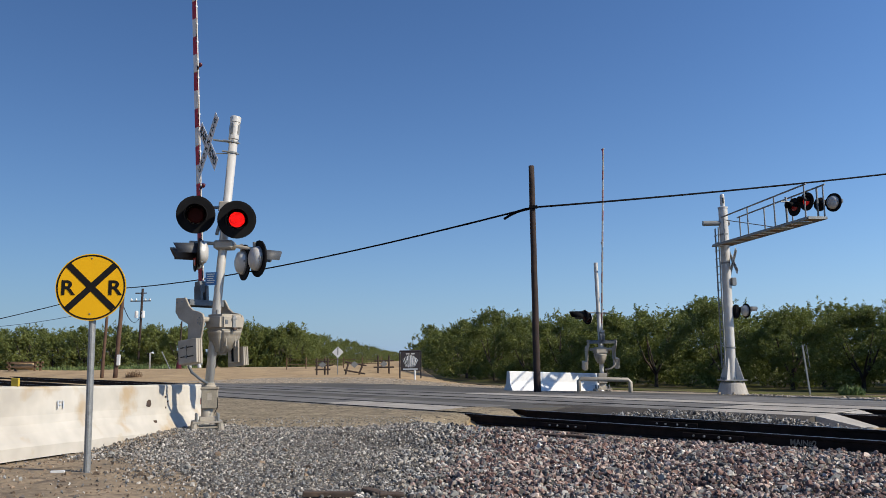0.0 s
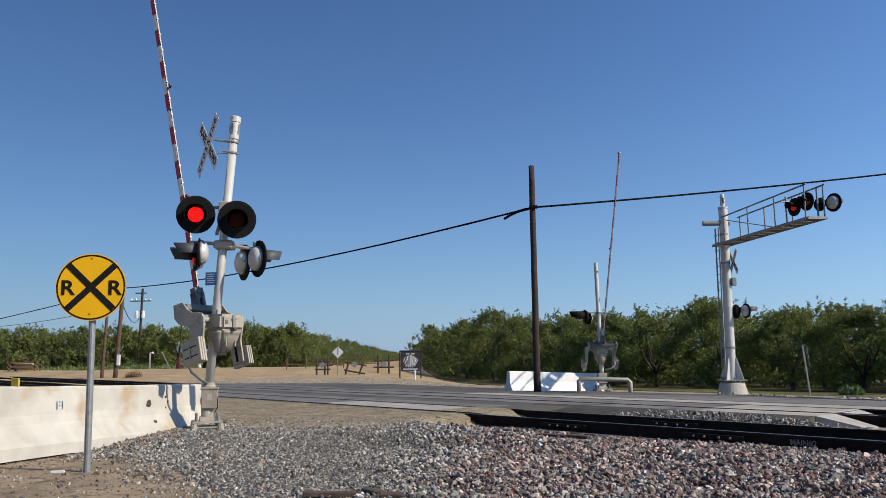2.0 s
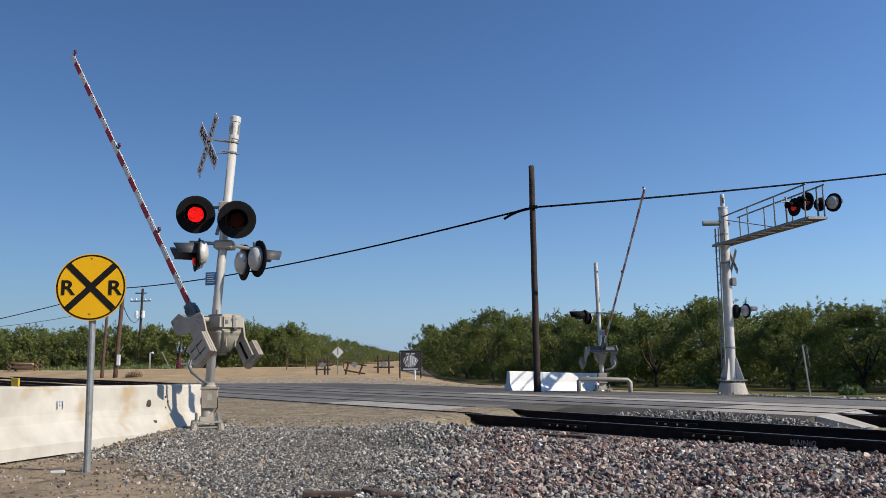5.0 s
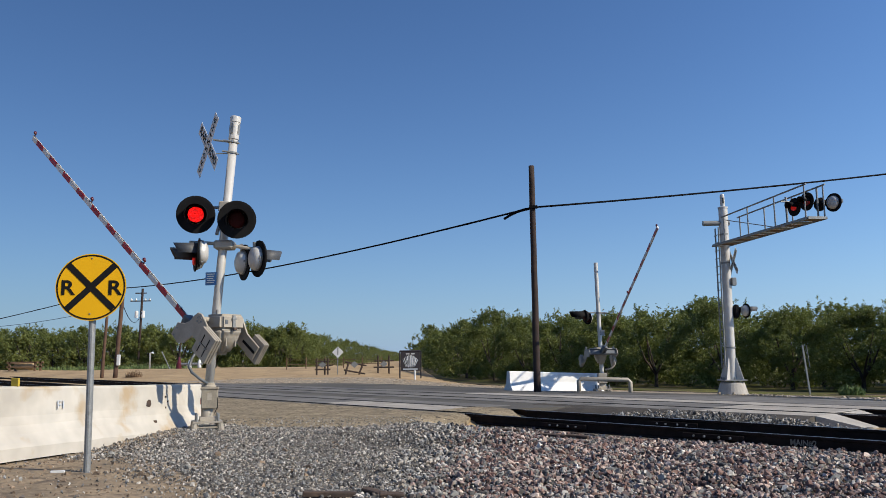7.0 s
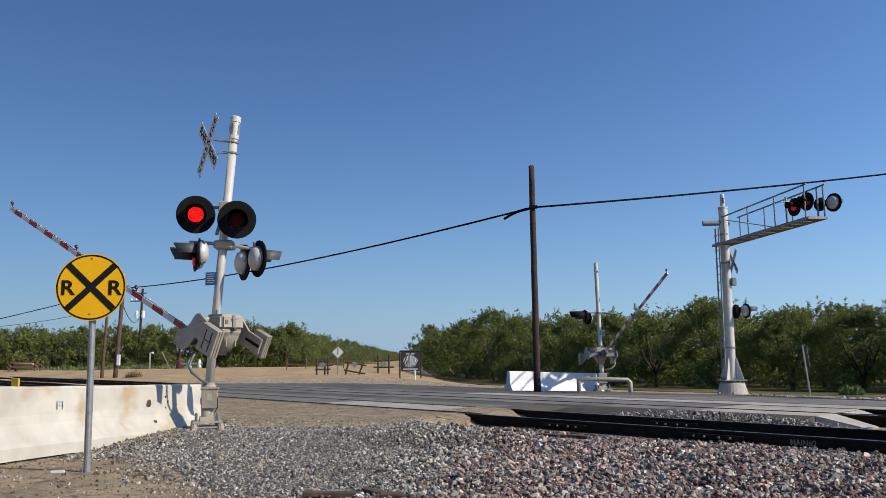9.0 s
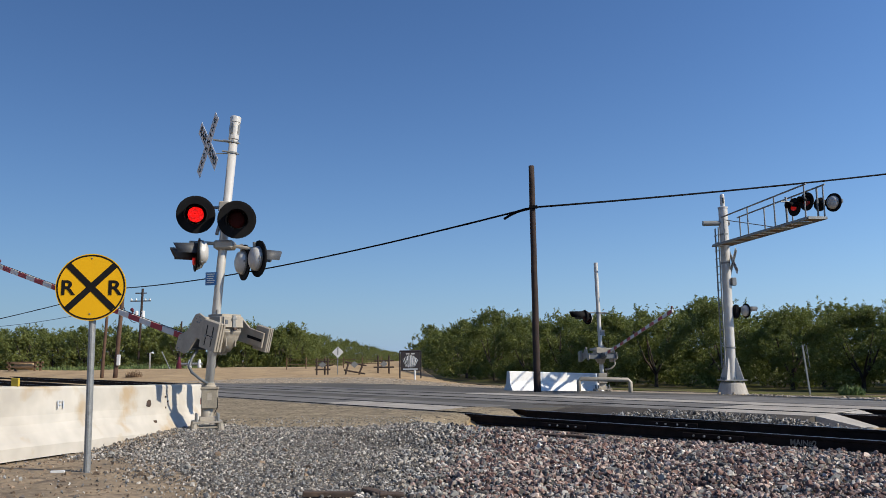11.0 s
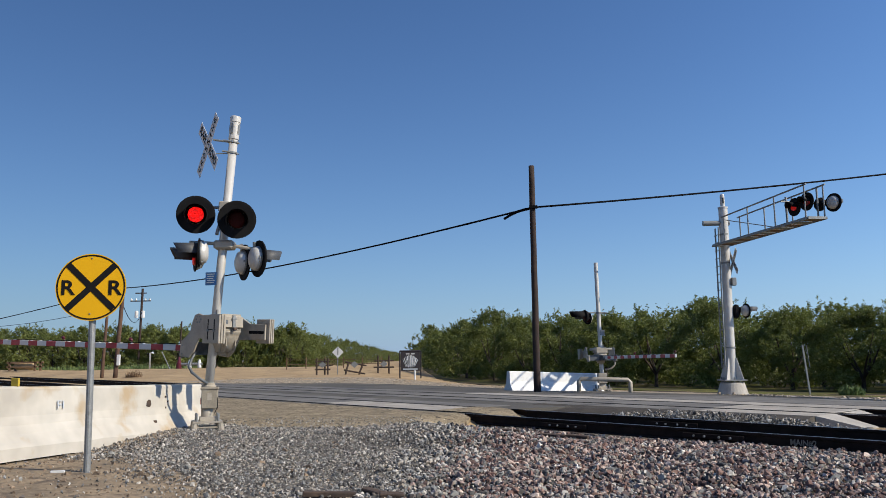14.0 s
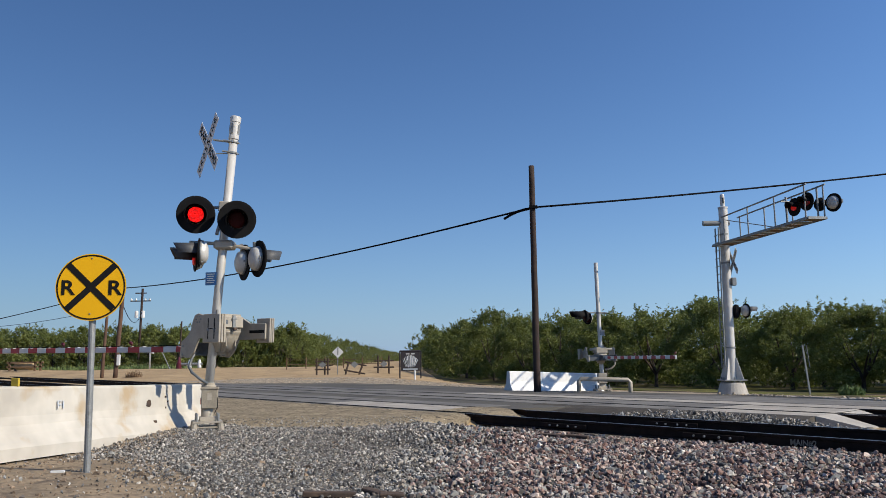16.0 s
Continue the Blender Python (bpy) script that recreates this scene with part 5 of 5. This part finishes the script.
def scatter():
    rng = np.random.default_rng(11)
    rows = []
    pink = []
    while len(rows) < 72000:
        x, y = rng.uniform(-5.2, 8.0), rng.uniform(6.3, 15.9)
        n = across(x, y)
        if n > 10.72 or abs(x) > y * 0.6 + 0.3 or n < 1.0:
            continue
        edge = max(-4.6, -4.0 - 0.67 * (y - 9.9)) + 0.6 * noise.noise(Vector((x, y, 5)))
        if rng.random() > 0.02 + 0.98 * smooth(-0.8, 0.5, x - edge) ** 2:
            continue
        if across(x, y) > 9.4 and s_of(x, y) > 11.3 and y > 13.6 + 0.25 * abs(x + 1.5):
            continue
        big = smooth(-1.6, 0.8, x + 0.5 * noise.noise(Vector((x * 0.8, y * 0.8, 9))))
        if rng.random() > 0.42 + 0.58 * big and y < 10:
            if rng.random() < 0.3:
                continue
        r = min(0.05, (0.0108 + 0.0105 * big) * rng.lognormal(0.0, 0.36))
        lift = 0.06 * abs(noise.noise(Vector((x * 3, y * 3, 1)))) * big * (1 - smooth(9.6, 10.3, n))
        rows.append((x, y, land(x, y) + 0.012 + r * rng.uniform(0.0, 0.9) + lift, r))
        pink.append(rng.random() < 0.6 * smooth(-0.9, 0.4, x - 0.12 * (y - 8) + 0.9 * noise.noise(Vector((x * 0.5, y * 0.5, 4)))))
    rows = np.array(rows)
    pink = np.array(pink)
    small = rows[:, 3] < 0.0165
    bed_of_stones = stones("ballast", rows[~small], "mixed grey and pink crushed stone ballast", pink[~small])
    stones("fine_ballast", rows[small], "fine grey crushed stone among the ballast", pink[small], chips=True)
    # the nearest stones, one by one
    shapes = []
    for k in range(8):
        me = bpy.data.meshes.new("stone")
        me.from_pydata((stone_base(k) * 0.032).tolist(), [], TRIS.tolist())
        me.polygons.foreach_set("use_smooth", [False] * 20)
        me.materials.append(M_STONE)
        shapes.append(me)
    for k in range(280):
        x, y = rng.uniform(-1.6, 4.6), rng.uniform(7.3, 8.6)
        ob = new("stone", shapes[k % 8])
        ob.parent = bed_of_stones
        f = rng.uniform(0.7, 1.3)
        ob.matrix_basis = pose(x, y, land(x, y) + 0.045, rng.uniform(-40, 40), rng.uniform(-40, 40), rng.uniform(0, 360)) @ Matrix.Diagonal((f, f, f, 1))
    rows = []
    while len(rows) < 8000:
        n, s = rng.uniform(12.45, 14.3), rng.uniform(-2, 11.0)
        if n < 13.75 or s < 5.2:
            p = on_track(n, s)
            r = 0.02 * rng.lognormal(0.0, 0.3)
            crest = (0.16 * smooth(11.0, 8.8, s) * smooth(5.4, 7.4, s) + 0.05) * smooth(12.5, 13.3, n) * (1 - 0.5 * smooth(13.35, 13.75, n))
            if n > 13.3 and s > 5.2 and rng.random() < smooth(13.3, 13.75, n + 0.2 * noise.noise(Vector((s * 2, n, 0)))):
                continue
            rows.append((p.x, p.y, -0.16 + (crest + 0.02 * noise.noise(Vector((p.x * 3, p.y * 3, 0)))) * rng.uniform(0.6, 1.0) + r * rng.uniform(0, 1), r))
    while len(rows) < 11000:
        n, s = rng.uniform(10.9, 12.25), rng.uniform(-2, 11.6)
        p = on_track(n, s)
        r = 0.022 * rng.lognormal(0.0, 0.25)
        rows.append((p.x, p.y, -0.19 + r * rng.uniform(0, 0.8), r))
    stones("ballast", np.array(rows), "grey crushed stone between the tracks")
    # pebbles on the crumbling apron and the verge beyond the road
    rows = []
    while len(rows) < 2600:
        x, y = rng.uniform(-4.2, 0.0), rng.uniform(13.6, 15.6)
        if rng.random() > smooth(15.6, 13.7, y) + 0.1:
            continue
        r = 0.008 * rng.lognormal(0.0, 0.35)
        rows.append((x, y, max(apron_top(x, y), land(x, y)) + r * 0.3, r))
    stones("apron_pebbles", np.array(rows), "loose grey pebbles on the asphalt apron", chips=True)
    rows = []
    while len(rows) < 4500:
        x, y = rng.uniform(-14, 4), rng.uniform(38, 52)
        if y < 36.2 - 0.355 * (x - 2.4) + 0.5:
            continue
        r = 0.019 * rng.lognormal(0.0, 0.35)
        rows.append((x, y, land(x, y) + 0.02 + r * 0.3, r))
    stones("verge_stones", np.array(rows), "scattered pale stones on the gravel verge", material=M_TAN_STONE, chips=True)
    # rubble along the far road edge
    rows = []
    while len(rows) < 900:
        t = rng.random()
        x, y = 9.7 + 4.9 * t + rng.normal() * 0.35, 27.0 - 9.8 * t ** 0.8 + rng.normal() * 0.35
        r = 0.02 * rng.lognormal(0.0, 0.5)
        rows.append((x, y, land(x, y) + 0.1 + 0.3 * r, min(r, 0.12)))
    stones("road_rubble", np.array(rows), "pale broken concrete rubble along the road edge", material=M_TAN_STONE)
    # clods and small stones on the dirt
    rows = []
    while len(rows) < 2200:
        x, y = rng.uniform(-5.2, -1.2), rng.uniform(6.4, 12.5)
        r = 0.0085 * rng.lognormal(0.0, 0.62)
        if r < 0.06:
            rows.append((x, y, land(x, y) + r * 0.4, r))
    ob = stones("dirt_clods", np.array(rows), "brown clods and pebbles on the dirt", chips=True)
    ob.data.materials.clear()
    ob.data.materials.append(M_CLOD)


M_CLOD = mat("brown_clod", (0.2268, 0.1638, 0.1092), (0.126, 0.0907, 0.063), 12, 0.95, bump=0.4, fine=60, island=0.5)
scatter()


# ---- trees ----
def leaf_cloud(name, seed, count, size, width, height, low, corners=4):
    """A crown of many small leaves in clumps, with shoots and gaps."""
    rng = np.random.default_rng(seed)
    clumps = []
    k = 70
    for i in range(k):
        a, u = rng.uniform(0, 2 * math.pi), rng.uniform(-0.95, 1.0)
        rad = math.sqrt(max(0.0, 1 - (u if u > 0 else 0.65 * u) ** 2)) * rng.uniform(0.62, 1.06)
        z = low + (height - low) * (0.5 + 0.46 * u)
        taper = 1.0 - 0.22 * max(0.0, u)
        clumps.append((rad * width * math.cos(a) * taper, rad * width * math.sin(a) * taper, z, rng.uniform(0.5, 0.95)))
    for i in range(14):
        a, rr = rng.uniform(0, 2 * math.pi), width * rng.uniform(0, 0.75)
        clumps.append((rr * math.cos(a), rr * math.sin(a), height + rng.uniform(-0.25, 0.25), rng.uniform(0.12, 0.25)))
    clumps = np.array(clumps)
    # twigs that stand out of the clumps, leaves along each twig
    twigs = count // 13
    weight = clumps[:, 3] ** 2
    c = clumps[rng.choice(len(clumps), twigs, p=weight / weight.sum())]
    tall = (c[:, 3] < 0.26)[:, None] * np.array([[-0.4, -0.4, 1.0]])
    off = np.clip(rng.normal(size=(twigs, 3)), -1.5, 1.5) * np.array([0.46, 0.46, 0.4])
    root = c[:, :3] + off * c[:, 3:4] * (1 + tall)
    way = root - np.array([0, 0, height * 0.4])
    way = way / np.linalg.norm(way, axis=1, keepdims=True) + 0.55 * rng.normal(size=(twigs, 3)) + np.array([0, 0, 0.3])
    way *= rng.uniform(0.22, 0.5, (twigs, 1)) / np.linalg.norm(way, axis=1, keepdims=True)
    pick = rng.integers(0, twigs, count)
    pos = root[pick] + way[pick] * rng.uniform(-0.2, 1.0, (count, 1)) + 0.05 * rng.normal(size=(count, 3))
    pos[:, 2] = np.maximum(pos[:, 2], low * 0.7 + 0.2 * rng.random(count))
    n1 = rng.normal(size=(count, 3)) + 0.5 * (pos - np.array([0, 0, height * 0.45])) / width
    n1[:, 2] += 0.35
    n1 /= np.linalg.norm(n1, axis=1, keepdims=True)
    t1 = np.cross(n1, rng.normal(size=(count, 3)))
    t1 /= np.linalg.norm(t1, axis=1, keepdims=True)
    b1 = np.cross(n1, t1)
    s = size * rng.uniform(0.6, 1.3, (count, 1))
    edge = [pos - t1 * s, pos + b1 * s * 0.5 + n1 * s * 0.12, pos + t1 * s, pos - b1 * s * 0.5 + n1 * s * 0.12]
    V = np.stack(edge[:corners], 1)
    me = bpy.data.meshes.new(name)
    me.vertices.add(corners * count)
    me.vertices.foreach_set("co", V.reshape(-1))
    me.loops.add(corners * count)
    me.loops.foreach_set("vertex_index", np.arange(corners * count))
    me.polygons.add(count)
    me.polygons.foreach_set("loop_start", np.arange(count) * corners)
    me.update(calc_edges=True)
    me.materials.append(M_LEAF)
    return me


def tree(seed, count, size, width, height, low, label, corners=4):
    t = thing("almond_tree", label, "tree", None, "orchard trees")
    rng = random.Random(seed)
    bm = bmesh.new()
    tube(bm, (0, 0, -0.2), (0.05, 0, 1.0), 0.16, 0.12, 10)
    for i in range(5):
        a = i * 1.26 + rng.uniform(-0.3, 0.3)
        mid = (0.7 * math.cos(a), 0.7 * math.sin(a), 2.1)
        tube(bm, (0.05, 0, 0.95), mid, 0.09, 0.06, 8)
        tube(bm, mid, (1.5 * math.cos(a + 0.2), 1.5 * math.sin(a + 0.2), height * 0.75), 0.06, 0.02, 6)
    part("trunk", bm, M_BARK, t, "dark branching trunk")
    crown = new("crown", leaf_cloud("crown", seed, count, size, width, height, low, corners))
    crown.parent = t
    return t


NEAR_LABEL, FAR_LABEL = "leafy green almond tree in an orchard row", "distant green almond tree in an orchard row"


def orchard():
    rng = random.Random(21)
    near = [tree(31 + i, 26000, 0.078, 2.85 + 0.12 * i, 5.2 + 0.25 * i, 0.3, NEAR_LABEL) for i in range(4)]
    far = [tree(61 + i, 10500, 0.155, 3.1, 5.2 + 0.25 * i, 0.1, FAR_LABEL, 3) for i in range(3)]
    used = set()

    def put(kinds, x, y, k):
        i = rng.randrange(len(kinds))
        m = pose(x, y, land(x, y) - 0.02, 0, 0, rng.uniform(0, 360)) @ Matrix.Diagonal((1, 1, 1, 1))
        ob = kinds[i]
        if ob in used:
            ob = copy_thing(kinds[i], m)
        else:
            used.add(ob)
            ob.matrix_basis = m
        f = k * rng.uniform(0.93, 1.07)
        ob.scale = (f, f, f * rng.uniform(0.95, 1.05))

    # front line of the orchard beyond the road, then the rows behind it
    front = [(-1.6, 104), (-0.6, 95), (0.9, 86), (2.4, 78), (4.4, 71.5), (6.6, 66), (9.2, 61), (11.6, 56.6), (14.0, 52.4), (16.6, 48.6), (19.4, 45.2), (22.2, 42), (25.2, 39), (28.4, 36)]
    for i, (x, y) in enumerate(front):
        lower = 0.93 if 16 < x < 24 else 1.08 if x > 24 else 1.0
        put(near if y < 72 else far, x + rng.uniform(-0.4, 0.4), y, 0.92 * lower)
        if i > 3:
            put(far, x + 4.4 + rng.uniform(-0.5, 0.5), y + 4.6, 0.92 * lower)
            put(far, x + 8.6, y + 9.4, 0.94 * lower)
        else:
            put(far, x + 5.0, y + 2, 1.0)
            put(far, x + 10.0, y + 3, 1.0)
    # the orchard on the other side of the lane
    for i in range(17):
        put(far, -94 + i * 4.4 + rng.uniform(-0.5, 0.5), 112 + rng.uniform(-1, 1), 1.0 * (1 + 0.12 * rng.random()))
        put(far, -92 + i * 4.4 + rng.uniform(-0.5, 0.5), 119, 1.06)
        put(far, -94 + i * 4.4 + rng.uniform(-0.5, 0.5), 125, 1.0)
    for i in range(22):
        y = 112 + i * (6.0 + 0.9 * i)
        put(far, -21.5 - 0.026 * (y - 100) + rng.uniform(-0.4, 0.4), y, 0.98)
    for i in range(8):
        y = 112 + 9 * i
        put(far, -26.5 - 0.03 * (y - 100), y, 1.0)
    for i in range(10):
        y = 112 + 14 * i
        put(far, 0.2 - 0.05 * (y - 100) * 0.9, y, 0.95)


orchard()


def tuft(x, y, w, h, count, label, material=M_WEED):
    rng = np.random.default_rng(int(abs(x * 10)))
    verts, faces = [], []
    for i in range(count):
        a, r = rng.uniform(0, 6.28), w * math.sqrt(rng.uniform(0, 1))
        px, py, b = x + r * math.cos(a), y + r * math.sin(a) * 0.6, rng.uniform(0, 6.28)
        hh = h * rng.uniform(0.5, 1.1) * (1.1 - 0.6 * r / w)
        z = land(px, py)
        dx, dy = 0.02 * math.cos(b), 0.02 * math.sin(b)
        k = len(verts)
        verts += [(px - dx, py - dy, z), (px + dx, py + dy, z), (px + dx * 0.5 + 0.3 * hh * math.cos(a), py + dy * 0.5 + 0.3 * hh * math.sin(a), z + hh)]
        faces.append((k, k + 1, k + 2))
    me = bpy.data.meshes.new("weed_bush")
    me.from_pydata(verts, [], faces)
    me.materials.append(material)
    tagged(new("weed_bush", me), label, "bush", kind="stuff")


tuft(16.5, 32.6, 0.5, 0.5, 900, "small fresh green weed bush on the verge")
for i, x in enumerate(range(-46, -28, 2)):
    tuft(x + 0.3 * (i % 3), 91.5, 1.4, 0.8, 250, "low green weeds before the orchard")
tuft(-23.3, 60, 0.6, 0.7, 200, "dry brown brush beside a pole", M_TIMBER)


# ---- what moves ----
NEAR_ANGLES = [(0, 85.4), (0.4, 85.2), (0.8, 83.3), (1, 81.7), (1.5, 78.0), (2, 74.6), (2.5, 71.0), (3, 67.3), (3.5, 63.8), (4, 60.4), (5, 53.1), (6.3, 42.8), (7, 37.4), (7.5, 33.8), (8, 30.5), (8.5, 27.6), (9, 24.8), (10.2, 18.4), (11.5, 12.6), (12.5, 7.8), (13.5, 4.0), (14, 2.2), (14.3, 0.9), (14.6, 0.6), (16, 0.6)]
FAR_ANGLES = [(0, 80.6), (0.4, 80.4), (1, 74.5), (1.5, 69.8), (2, 65.5), (2.5, 61.2), (3, 57.6), (3.5, 53.9), (4, 50.2), (5.2, 42.0), (6.5, 33.8), (7, 30.4), (7.5, 27.3), (8, 24.3), (8.5, 21.3), (9, 18.6), (10.2, 13.0), (11.5, 8.2), (12.5, 4.6), (13.5, 1.6), (14, 0.3), (14.3, 0.0), (16, 0.0)]


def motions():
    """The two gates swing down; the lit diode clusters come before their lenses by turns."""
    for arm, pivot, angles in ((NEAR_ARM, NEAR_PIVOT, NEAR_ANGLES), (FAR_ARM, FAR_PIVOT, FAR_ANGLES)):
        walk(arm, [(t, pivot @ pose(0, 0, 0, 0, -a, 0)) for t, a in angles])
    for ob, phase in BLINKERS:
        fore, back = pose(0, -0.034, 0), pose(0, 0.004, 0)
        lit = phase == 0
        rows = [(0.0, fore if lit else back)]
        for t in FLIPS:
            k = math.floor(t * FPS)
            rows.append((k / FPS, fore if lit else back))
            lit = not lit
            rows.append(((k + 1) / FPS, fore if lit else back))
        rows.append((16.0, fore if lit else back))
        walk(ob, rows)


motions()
